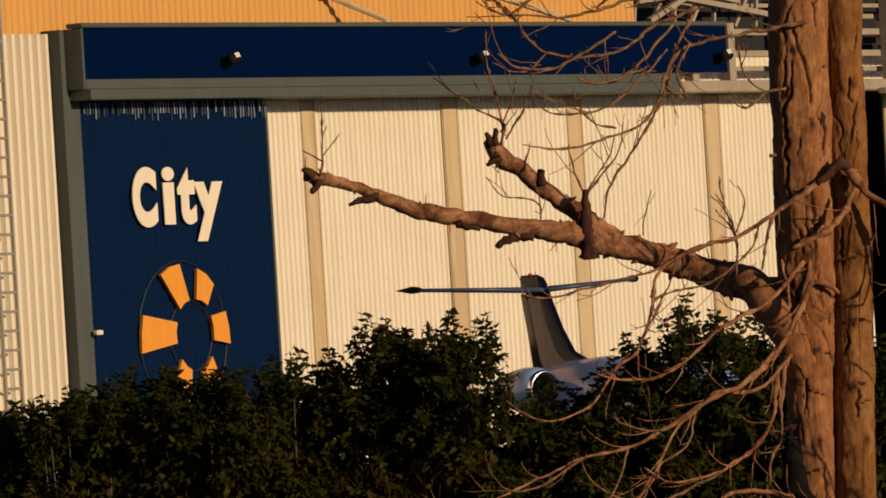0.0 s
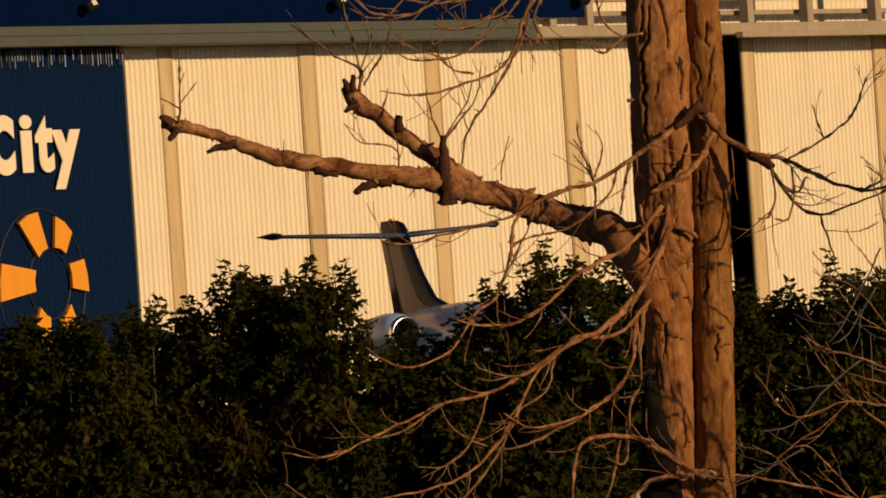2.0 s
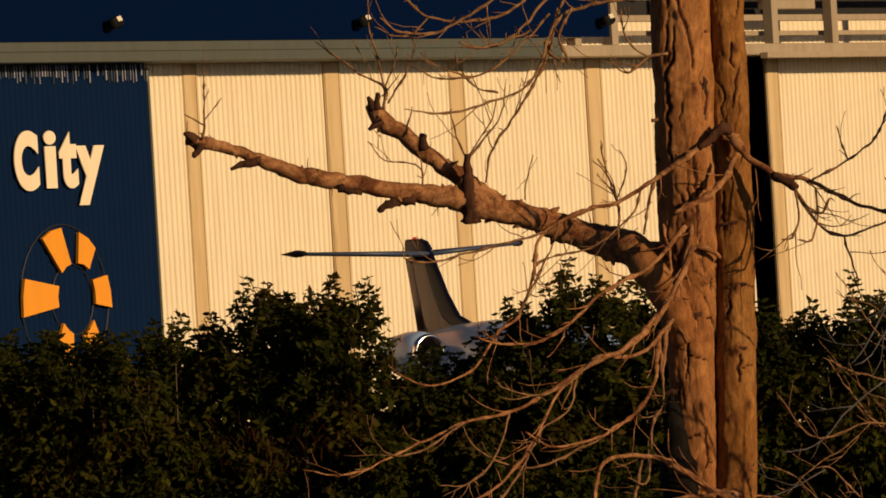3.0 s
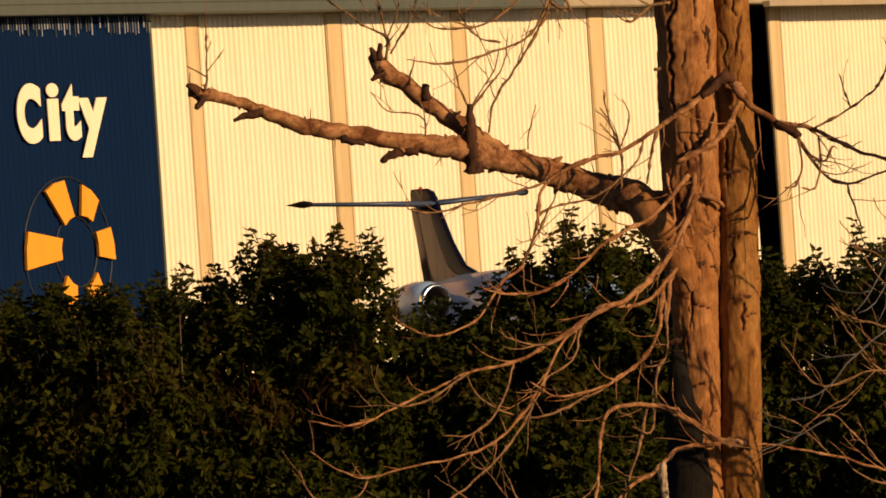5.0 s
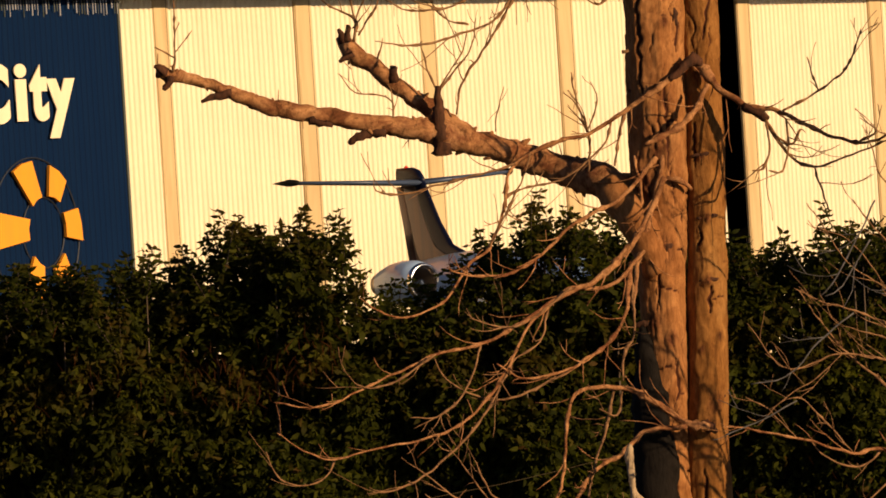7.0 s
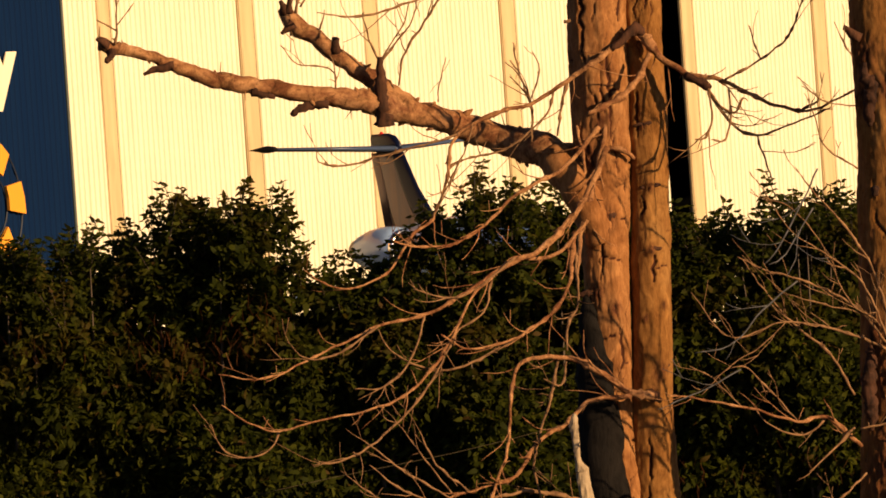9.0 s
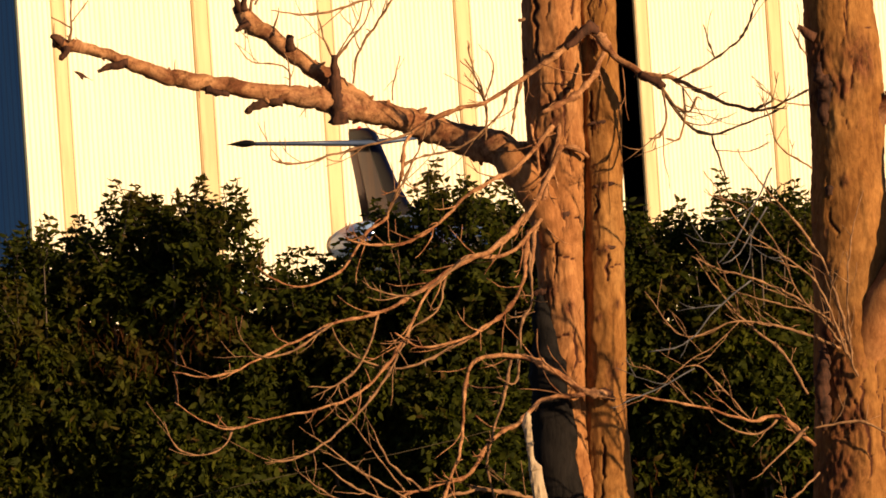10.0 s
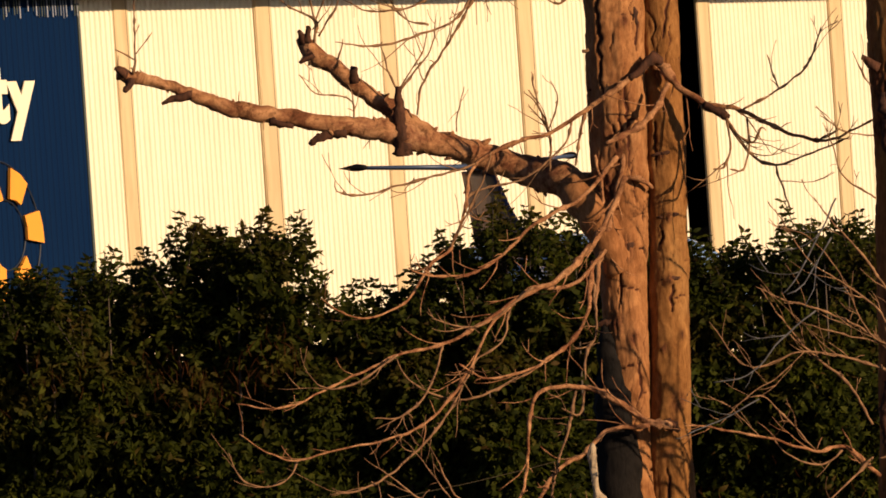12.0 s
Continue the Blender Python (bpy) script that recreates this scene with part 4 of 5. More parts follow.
    grow(tree, "twig", [(-0.15, -0.3, 6.27, 0.016), (-0.32, -0.37, 6.25, 0.013), (-0.5, -0.43, 6.12, 0.011), (-0.63, -0.5, 6.21, 0.005)], 45)
    grow(tree, "twig", [(-0.32, -0.4, 6.25, 0.013), (-0.48, -0.45, 6.38, 0.011), (-0.53, -0.5, 6.66, 0.008)], 46)
    grow(tree, "twig", [(-0.69, -0.3, 7.15, 0.021), (-1.07, -0.37, 7.1, 0.021), (-1.36, -0.44, 7.1, 0.018), (-1.55, -0.51, 7.04, 0.018), (-1.74, -0.59, 7, 0.016), (-1.98, -0.66, 6.96, 0.013), (-2.3, -0.73, 7, 0.011), (-2.77, -0.8, 7.01, 0.005)], 47)
    grow(tree, "twig", [(-1.35, -0.5, 7.25, 0.013), (-1.54, -0.5, 7.14, 0.013), (-1.69, -0.5, 7.03, 0.013)], 48)
    grow(tree, "twig", [(-0.84, -0.3, 6.99, 0.021), (-1.23, -0.36, 6.85, 0.021), (-1.38, -0.42, 6.74, 0.018), (-1.57, -0.49, 6.65, 0.018), (-1.85, -0.55, 6.63, 0.016), (-2.13, -0.61, 6.68, 0.013), (-2.27, -0.68, 6.8, 0.011), (-2.35, -0.74, 6.95, 0.011), (-2.45, -0.8, 7.08, 0.008)], 49)
    grow(tree, "twig", [(-2.13, -0.6, 6.68, 0.011), (-2.26, -0.67, 6.55, 0.011), (-2.42, -0.73, 6.54, 0.008), (-2.58, -0.8, 6.62, 0.005)], 50)
    grow(tree, "twig", [(-1.75, -0.4, 7.63, 0.018), (-2, -0.46, 7.31, 0.016), (-2.2, -0.52, 7.16, 0.016), (-2.4, -0.58, 7.03, 0.013), (-2.58, -0.64, 7.08, 0.011), (-2.69, -0.7, 7.31, 0.008)], 51)
    grow(tree, "twig", [(-2.08, -0.5, 7.6, 0.016), (-2.37, -0.57, 7.47, 0.013), (-2.56, -0.63, 7.46, 0.011), (-2.78, -0.7, 7.36, 0.008)], 52)
    grow(tree, "twig", [(-1.06, -0.4, 6.86, 0.018), (-1.34, -0.5, 6.57, 0.016), (-1.58, -0.6, 6.41, 0.013), (-1.87, -0.7, 6.41, 0.008)], 53)
    grow(tree, "twig", [(-0.89, -0.3, 6.93, 0.018), (-1.08, -0.37, 6.6, 0.016), (-1.14, -0.43, 6.35, 0.016), (-1.02, -0.5, 6.24, 0.011)], 54)
    grow(tree, "spur", [(-2.63, -0.03, 5.96, 0.043), (-2.67, -0.08, 6.06, 0.014)], 57)
    grow(tree, "spur", [(-2.61, -0.03, 5.96, 0.043), (-2.59, -0.08, 6.09, 0.014)], 58)
    grow(tree, "spur", [(-2.58, -0.02, 5.86, 0.047), (-2.68, -0.07, 5.79, 0.019)], 59)
    grow(tree, "spur", [(-4.13, -0.33, 5.79, 0.047), (-4.22, -0.38, 5.84, 0.014)], 60)
    grow(tree, "spur", [(-4.1, -0.32, 5.74, 0.043), (-4.15, -0.37, 5.64, 0.019)], 61)
    grow(tree, "twig", [(-0.32, -0.2, 5.72, 0.021), (-0.26, -0.2, 5.73, 0.016)], 62)
    grow(tree, "limb", [(0.2, -0.18, 5.63, 0.036), (0.34, -0.2, 5.55, 0.045), (0.46, -0.25, 5.37, 0.036), (0.69, -0.32, 5.21, 0.034), (0.94, -0.4, 5.15, 0.024), (1.19, -0.47, 5, 0.021), (1.46, -0.55, 4.87, 0.018), (1.69, -0.62, 4.84, 0.015), (2.05, -0.7, 4.98, 0.010)], 63)
    grow(tree, "spur", [(0.66, -0.32, 5.21, 0.03), (0.78, -0.36, 5.13, 0.042), (0.85, -0.4, 5.08, 0.03)], 64)
    grow(tree, "twig", [(0.84, -0.4, 5.08, 0.016), (0.93, -0.43, 4.92, 0.016), (1.04, -0.47, 4.86, 0.013), (1.12, -0.5, 4.98, 0.013)], 65)
    grow(tree, "twig", [(0.86, -0.4, 5.02, 0.018), (1.03, -0.45, 4.76, 0.016), (1.22, -0.5, 4.66, 0.013), (1.55, -0.55, 4.75, 0.011), (1.83, -0.6, 4.84, 0.008)], 66)
    grow(tree, "twig", [(0.84, -0.4, 5.07, 0.013), (0.86, -0.43, 4.83, 0.011), (0.79, -0.47, 4.67, 0.011), (0.7, -0.5, 4.66, 0.008)], 67)
    grow(tree, "twig", [(1.01, -0.4, 5.06, 0.013), (1.01, -0.47, 4.82, 0.011), (0.94, -0.53, 4.63, 0.011), (0.83, -0.6, 4.65, 0.005)], 68)
    grow(tree, "twig", [(1.22, -0.5, 4.66, 0.011), (1.26, -0.5, 4.48, 0.011), (1.31, -0.5, 4.3, 0.008)], 69)
    grow(tree, "twig", [(0.98, -0.5, 5.14, 0.013), (1.3, -0.5, 5.29, 0.011), (1.55, -0.5, 5.49, 0.011), (1.67, -0.5, 5.77, 0.008)], 70)
    grow(tree, "twig", [(1.29, -0.5, 5.29, 0.008), (1.24, -0.5, 5.46, 0.008), (1.21, -0.5, 5.58, 0.005)], 71)
    grow(tree, "twig", [(1.6, -0.6, 4.85, 0.008), (1.74, -0.65, 4.93, 0.008), (1.61, -0.7, 5.04, 0.005)], 72)
    grow(tree, "limb", [(0.27, -0.2, 5.6, 0.032), (-0, -0.31, 5.43, 0.030), (-0.3, -0.31, 5.24, 0.027), (-0.64, -0.33, 5.06, 0.021), (-0.98, -0.39, 4.98, 0.018), (-1.27, -0.46, 4.84, 0.018), (-1.35, -0.53, 4.68, 0.018), (-1.39, -0.6, 4.45, 0.015), (-1.53, -0.67, 4.16, 0.015), (-1.7, -0.74, 4.03, 0.015), (-1.86, -0.81, 3.81, 0.013), (-2.02, -0.89, 3.68, 0.010), (-2.29, -0.96, 3.62, 0.010), (-2.5, -1.03, 3.7, 0.008), (-2.63, -1.1, 3.81, 0.005)], 73)
    grow(tree, "twig", [(-1.27, -0.6, 4.84, 0.013), (-1.51, -0.66, 4.78, 0.013), (-1.94, -0.72, 4.7, 0.011), (-2.23, -0.78, 4.64, 0.011), (-2.44, -0.84, 4.69, 0.008), (-2.45, -0.9, 4.77, 0.005)], 74)
    grow(tree, "twig", [(-0.45, -0.3, 5.15, 0.013), (-0.52, -0.38, 4.96, 0.011), (-0.86, -0.45, 4.7, 0.011), (-1.29, -0.52, 4.61, 0.011), (-1.39, -0.6, 4.5, 0.011)], 75)
    grow(tree, "twig", [(-1.53, -0.7, 4.16, 0.011), (-1.34, -0.7, 4.49, 0.011), (-1.19, -0.7, 4.76, 0.008), (-1.14, -0.7, 4.93, 0.005)], 76)
    grow(tree, "limb", [(0.38, -0.3, 5.4, 0.031), (0.18, -0.4, 5.11, 0.029), (-0.18, -0.5, 4.93, 0.021)], 77)
    grow(tree, "twig", [(-0.32, -0.2, 5.24, 0.016), (-0.39, -0.25, 5, 0.013), (-0.44, -0.3, 4.77, 0.011)], 78)
    grow(tree, "limb", [(-0.09, -0.4, 4.82, 0.024), (-0.42, -0.53, 4.49, 0.021), (-0.81, -0.67, 4.31, 0.018), (-1.11, -0.8, 4.06, 0.015), (-1.38, -0.93, 3.93, 0.013), (-1.71, -1.07, 3.93, 0.010), (-1.89, -1.2, 4.01, 0.008)], 79)
    grow(tree, "limb", [(-0.03, -0.4, 4.65, 0.034), (-0.28, -0.5, 4.19, 0.031), (-0.48, -0.6, 3.97, 0.031), (-0.68, -0.7, 3.82, 0.029), (-0.97, -0.8, 3.71, 0.026), (-1.26, -0.9, 3.54, 0.021), (-1.65, -1, 3.36, 0.018), (-2.03, -1.1, 3.3, 0.015), (-2.32, -1.2, 3.18, 0.013), (-2.65, -1.3, 3.06, 0.010), (-2.82, -1.4, 2.97, 0.010), (-3.1, -1.5, 2.93, 0.008), (-3.38, -1.6, 2.99, 0.005)], 80)
    grow(tree, "limb", [(-0.24, -0.5, 4.05, 0.021), (-0.54, -0.6, 3.77, 0.021), (-0.87, -0.7, 3.78, 0.018), (-1.08, -0.8, 3.62, 0.018), (-1.26, -0.9, 3.47, 0.015), (-1.42, -1, 3.18, 0.015), (-1.63, -1.1, 2.9, 0.015), (-1.88, -1.2, 2.7, 0.013), (-2.17, -1.3, 2.61, 0.013), (-2.59, -1.4, 2.55, 0.010), (-2.91, -1.5, 2.49, 0.010), (-3.15, -1.6, 2.57, 0.008), (-3.37, -1.7, 2.74, 0.005)], 81)
    grow(tree, "twig", [(-2.91, -1.4, 2.49, 0.011), (-3.01, -1.47, 2.34, 0.008), (-3.21, -1.55, 2.29, 0.008), (-3.39, -1.62, 2.38, 0.008), (-3.47, -1.7, 2.59, 0.005)], 82)
    grow(tree, "limb", [(-0.36, -0.4, 3.96, 0.024), (-0.42, -0.52, 3.59, 0.021), (-0.53, -0.63, 3.36, 0.018), (-0.73, -0.75, 3.21, 0.018), (-0.96, -0.87, 3.1, 0.015), (-1.3, -0.98, 3.05, 0.013), (-1.53, -1.1, 3.19, 0.008)], 83)
    grow(tree, "twig", [(-0.37, -0.4, 3.87, 0.016), (-0.36, -0.47, 3.39, 0.013), (-0.46, -0.53, 3.21, 0.013), (-0.49, -0.6, 2.98, 0.011)], 84)
    grow(tree, "twig", [(-0.73, -0.7, 3.21, 0.016), (-1.11, -0.82, 3.01, 0.016), (-1.49, -0.94, 2.89, 0.013), (-1.77, -1.06, 2.96, 0.011), (-1.97, -1.18, 3.11, 0.008), (-2.04, -1.3, 3.27, 0.005)], 85)
    grow(tree, "twig", [(-1.43, -1, 3.16, 0.016), (-1.69, -1.12, 2.73, 0.013), (-2.09, -1.25, 2.37, 0.013), (-2.38, -1.38, 2.22, 0.011), (-2.66, -1.5, 2.19, 0.005)], 86)
    grow(tree, "twig", [(-1.65, -1, 3.36, 0.013), (-1.78, -1.1, 3.02, 0.011), (-2.02, -1.2, 2.8, 0.011), (-2.27, -1.3, 2.79, 0.005)], 87)
    grow(tree, "twig", [(-2.03, -1.2, 3.3, 0.011), (-2.37, -1.27, 3.1, 0.011), (-2.65, -1.33, 3.07, 0.008), (-2.8, -1.4, 3.22, 0.005)], 88)
    grow(tree, "twig", [(-0.87, -0.8, 3.78, 0.013), (-1.22, -0.9, 3.54, 0.011), (-1.46, -1, 3.49, 0.008), (-1.73, -1.1, 3.58, 0.005)], 89)
    grow(tree, "twig", [(-1.07, -0.8, 3.63, 0.013), (-1.16, -0.87, 3.35, 0.011), (-1.38, -0.93, 3.22, 0.011), (-1.43, -1, 3.09, 0.008)], 90)
    grow(tree, "limb", [(0.21, -0.3, 2.55, 0.042), (0, -0.4, 2.61, 0.036), (-0.2, -0.5, 2.76, 0.036), (-0.45, -0.6, 2.91, 0.029), (-0.74, -0.7, 2.94, 0.024), (-0.92, -0.8, 2.86, 0.021), (-0.99, -0.9, 2.59, 0.018), (-1.04, -1, 2.22, 0.018), (-1.17, -1.1, 1.9, 0.015), (-1.32, -1.2, 1.54, 0.013)], 91)
    grow(tree, "spur", [(0.14, -0.27, 2.57, 0.04), (0.2, -0.26, 2.54, 0.05), (0.27, -0.2, 2.5, 0.02)], 111)
    grow(tree, "limb", [(0.02, -0.4, 2.57, 0.029), (-0.33, -0.54, 2.54, 0.024), (-0.57, -0.69, 2.36, 0.021), (-0.79, -0.83, 2.24, 0.021), (-0.99, -0.97, 1.98, 0.018), (-1.28, -1.11, 1.9, 0.015), (-1.56, -1.26, 1.83, 0.015), (-1.81, -1.4, 1.62, 0.013)], 92)
    grow(tree, "twig", [(-0.57, -0.6, 2.93, 0.018), (-0.65, -0.65, 2.61, 0.016), (-0.77, -0.7, 2.28, 0.013), (-0.83, -0.75, 2.01, 0.011), (-0.76, -0.8, 1.64, 0.011)], 93)
    grow(tree, "twig", [(-0.5, -0.6, 2.89, 0.013), (-0.56, -0.65, 2.7, 0.011), (-0.7, -0.7, 2.76, 0.008)], 94)
    grow(tree, "twig", [(-0.39, -0.5, 1.7, 0.024), (-0.71, -0.63, 1.81, 0.021), (-0.99, -0.77, 1.83, 0.018), (-1.47, -0.9, 1.73, 0.016)], 95)
    grow(tree, "twig", [(-1.52, -1.3, 1.82, 0.013), (-1.92, -1.4, 2.1, 0.011), (-2.27, -1.5, 2.4, 0.005)], 96)
    grow(tree, "twig", [(-1.66, -1.3, 1.8, 0.013), (-1.97, -1.4, 1.96, 0.011), (-2.19, -1.5, 2.16, 0.005)], 97)
    grow(tree, "twig", [(-1.37, -1.2, 1.87, 0.011), (-1.64, -1.3, 2.12, 0.011), (-1.76, -1.4, 2.41, 0.005)], 98)
    grow(tree, "twig", [(-1.47, -1.2, 1.78, 0.011), (-1.73, -1.3, 2.17, 0.008), (-1.96, -1.4, 2.52, 0.005)], 99)
    grow(tree, "twig", [(-1.71, -1.3, 1.71, 0.013), (-2.12, -1.4, 1.87, 0.011), (-2.43, -1.5, 2.13, 0.005)], 100)


def thick_tree():
    tree = tagged(empty("bare_tree", pose(4.21, 84.0, -2.2)), "dead leafless tree with one thick cracked stem and dense fine twigs", "tree", "bare trees")
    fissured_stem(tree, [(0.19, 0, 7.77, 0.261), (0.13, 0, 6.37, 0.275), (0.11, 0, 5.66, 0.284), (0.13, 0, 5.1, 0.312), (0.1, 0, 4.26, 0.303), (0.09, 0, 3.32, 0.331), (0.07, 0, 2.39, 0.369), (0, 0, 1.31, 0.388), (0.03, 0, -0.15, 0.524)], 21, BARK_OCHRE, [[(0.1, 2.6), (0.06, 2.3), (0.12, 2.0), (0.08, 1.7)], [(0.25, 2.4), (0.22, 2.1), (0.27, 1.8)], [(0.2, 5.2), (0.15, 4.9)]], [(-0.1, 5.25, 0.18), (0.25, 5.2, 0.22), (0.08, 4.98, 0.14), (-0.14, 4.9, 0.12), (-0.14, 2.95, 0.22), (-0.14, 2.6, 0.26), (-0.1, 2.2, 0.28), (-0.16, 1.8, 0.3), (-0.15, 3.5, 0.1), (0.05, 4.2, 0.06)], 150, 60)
    grow(tree, "knot", [(-0.08, -0.26, 4.17, 0.014), (-0.08, -0.26, 4.15, 0.035), (-0.08, -0.26, 4.1, 0.029), (-0.08, -0.26, 4.08, 0.012)], 2)
    grow(tree, "knot", [(-0.09, -0.24, 5.19, 0.021), (-0.09, -0.24, 5.06, 0.053), (-0.03, -0.24, 4.97, 0.070), (-0.08, -0.24, 4.78, 0.053), (-0.08, -0.24, 4.66, 0.021)], 3)
    grow(tree, "knot", [(-0.21, -0.3, 2.86, 0.021), (-0.22, -0.3, 2.69, 0.053), (-0.25, -0.3, 2.5, 0.070), (-0.24, -0.3, 2.32, 0.053), (-0.25, -0.3, 2.15, 0.021)], 5)
    grow(tree, "fork", [(0.12, -0.12, 2.67, 0.216), (0.31, -0.24, 3.12, 0.189), (0.59, -0.36, 3.57, 0.171), (0.9, -0.44, 4.07, 0.153), (1.13, -0.5, 4.66, 0.143)], 6)
    grow(tree, "limb", [(0.19, 0, 4.53, 0.054), (0.39, -0.07, 4.73, 0.090), (0.57, -0.13, 4.88, 0.072), (0.92, -0.2, 5.09, 0.054)], 7)
    grow(tree, "spur", [(-0.11, -0.2, 5.39, 0.043), (-0.25, -0.2, 5.49, 0.024)], 8)
    grow(tree, "twig", [(0.01, -0.4, 2.77, 0.017), (-0.14, -0.53, 3.43, 0.013), (-0.35, -0.65, 3.82, 0.011), (-0.61, -0.78, 4.15, 0.008), (-0.75, -0.9, 4.36, 0.004)], 9)
    grow(tree, "twig", [(-0.03, -0.4, 2.82, 0.015), (-0.34, -0.55, 3.2, 0.013), (-0.7, -0.7, 3.41, 0.011), (-1.03, -0.85, 3.53, 0.008), (-1.28, -1, 3.66, 0.004)], 10)
    grow(tree, "twig", [(-0.08, -0.4, 2.82, 0.015), (-0.44, -0.55, 2.99, 0.013), (-0.91, -0.7, 3.1, 0.011), (-1.38, -0.85, 3.01, 0.008), (-1.68, -1, 3.4, 0.004)], 11)
    grow(tree, "twig", [(-0.37, -0.3, 2.46, 0.015), (-0.54, -0.45, 2.79, 0.013), (-0.85, -0.6, 3.09, 0.011), (-1.08, -0.75, 3.39, 0.008), (-1.24, -0.9, 3.64, 0.004)], 12)
    grow(tree, "limb", [(-0.34, -0.3, 2.03, 0.026), (-0.62, -0.45, 2.29, 0.021), (-0.86, -0.6, 2.28, 0.015), (-1.32, -0.75, 2.43, 0.013), (-1.88, -0.9, 2.57, 0.008)], 13)
    grow(tree, "twig", [(-0.62, -0.4, 2.29, 0.013), (-0.82, -0.5, 2.16, 0.011), (-1.1, -0.6, 2.27, 0.008), (-1.25, -0.7, 2.48, 0.004)], 14)
    grow(tree, "twig", [(-0.39, -0.4, 2.19, 0.013), (-0.6, -0.55, 2.01, 0.011), (-0.8, -0.7, 1.86, 0.006)], 15)
    grow(tree, "twig", [(-0.35, -0.5, 2.18, 0.013), (0.06, -0.55, 2.2, 0.013), (0.4, -0.6, 1.98, 0.008)], 16)
    grow(tree, "twig", [(0.05, -0.4, 2.58, 0.015), (-0.16, -0.57, 3.05, 0.011), (-0.58, -0.73, 3.22, 0.008), (-0.97, -0.9, 3.35, 0.004)], 17)
    grow(tree, "vine", [(-0.57, -0.9, 4.34, 0.008), (-0.77, -0.9, 3.98, 0.008), (-0.97, -0.9, 3.67, 0.006), (-1.07, -0.9, 3.58, 0.006)], 18)
    grow(tree, "vine", [(-0.8, -0.9, 3.43, 0.008), (-1.1, -0.93, 3.21, 0.008), (-1.39, -0.97, 2.94, 0.006), (-1.68, -1, 2.9, 0.006)], 19)
    grow(tree, "vine", [(-1.31, -0.9, 2.74, 0.007), (-1.6, -0.95, 2.6, 0.006), (-1.91, -1, 2.5, 0.006)], 20)
    grow(tree, "vine", [(-0.63, -0.9, 4.02, 0.007), (-0.88, -0.95, 3.66, 0.006), (-1.03, -1, 3.58, 0.006)], 21)
    grow(tree, "twig", [(-0.17, -0.2, 4.84, 0.008), (-0.45, -0.35, 4.89, 0.006), (-0.63, -0.5, 5.05, 0.004)], 22)
    grow(tree, "twig", [(-0.21, -0.2, 4.32, 0.011), (-0.47, -0.3, 4.52, 0.008), (-0.54, -0.4, 4.76, 0.006), (-0.6, -0.5, 4.93, 0.004)], 23)
    grow(tree, "twig", [(-0.19, -0.2, 5.25, 0.008), (-0.27, -0.3, 5.39, 0.006), (-0.33, -0.4, 5.54, 0.004)], 24)
    grow(tree, "twig", [(-0, -0.6, 2.68, 0.011), (-0.01, -0.63, 3.24, 0.008), (0.07, -0.67, 3.79, 0.006), (0.18, -0.7, 4.11, 0.004)], 25)
    grow(tree, "twig", [(-0.04, -0.6, 2.77, 0.013), (-0.24, -0.7, 3.34, 0.011), (-0.55, -0.8, 3.64, 0.008), (-0.82, -0.9, 3.84, 0.006), (-1.08, -1, 4.28, 0.004)], 26)
    grow(tree, "twig", [(-0.86, -0.5, 2.28, 0.008), (-1.08, -0.6, 2.56, 0.008), (-1.3, -0.7, 2.76, 0.006), (-1.54, -0.8, 2.68, 0.004)], 27)
    grow(tree, "twig", [(-1.32, -0.6, 2.43, 0.006), (-1.54, -0.7, 2.68, 0.006), (-1.72, -0.8, 2.79, 0.004)], 28)
    grow(tree, "twig", [(-0.32, -0.4, 1.81, 0.013), (-0.53, -0.6, 1.64, 0.011), (-0.78, -0.8, 1.52, 0.008)], 29)
    grow(tree, "twig", [(-0.16, -0.6, 3.06, 0.011), (-0.39, -0.7, 3.26, 0.008), (-0.59, -0.8, 3.74, 0.006), (-0.81, -0.9, 4.03, 0.006), (-1.04, -1, 4.14, 0.004)], 30)
    grow(tree, "twig", [(-0.91, -0.7, 3.1, 0.006), (-1.11, -0.77, 2.93, 0.006), (-1.4, -0.83, 2.77, 0.006), (-1.65, -0.9, 2.55, 0.004)], 31)


twin_tree()
thick_tree()

# ---- shrubs ----


def leaves_mesh(name, pos, axis, size, material, seed, width=0.42):
    """Many small folded leaves: each a bent blade with a blunt outline, in one mesh."""
    rg = np.random.default_rng(seed)
    n = len(pos)
    axis = axis / np.linalg.norm(axis, axis=1, keepdims=True)
    side = np.cross(axis, rg.normal(size=(n, 3)))
    side /= np.linalg.norm(side, axis=1, keepdims=True)
    up = np.cross(side, axis)
    L = size[:, None]
    W = L * width * 0.5
    base, tip = pos, pos + axis * L - up * L * 0.16
    near, far = pos + axis * L * 0.3 + up * L * 0.03, pos + axis * L * 0.68 - up * L * 0.02
    corners = [base, near + side * W + up * W * 0.3, far + side * W * 0.8 + up * W * 0.25, tip, far - side * W * 0.8 + up * W * 0.25, near - side * W + up * W * 0.3]
    co = np.stack(corners, 1).reshape(-1, 3)
    tri = np.array([[0, 1, 5], [1, 2, 4], [1, 4, 5], [2, 3, 4]])
    idx = (tri[None] + 6 * np.arange(n)[:, None, None]).reshape(-1)
    me = bpy.data.meshes.new(name)
    me.vertices.add(len(co))
    me.vertices.foreach_set("co", co.ravel())
    me.loops.add(len(idx))
    me.loops.foreach_set("vertex_index", idx)
    me.polygons.add(len(idx) // 3)
    me.polygons.foreach_set("loop_start", np.arange(0, len(idx), 3))
    me.polygons.foreach_set("loop_total", np.full(len(idx) // 3, 3))
    me.update()
    me.materials.append(material)
    return me


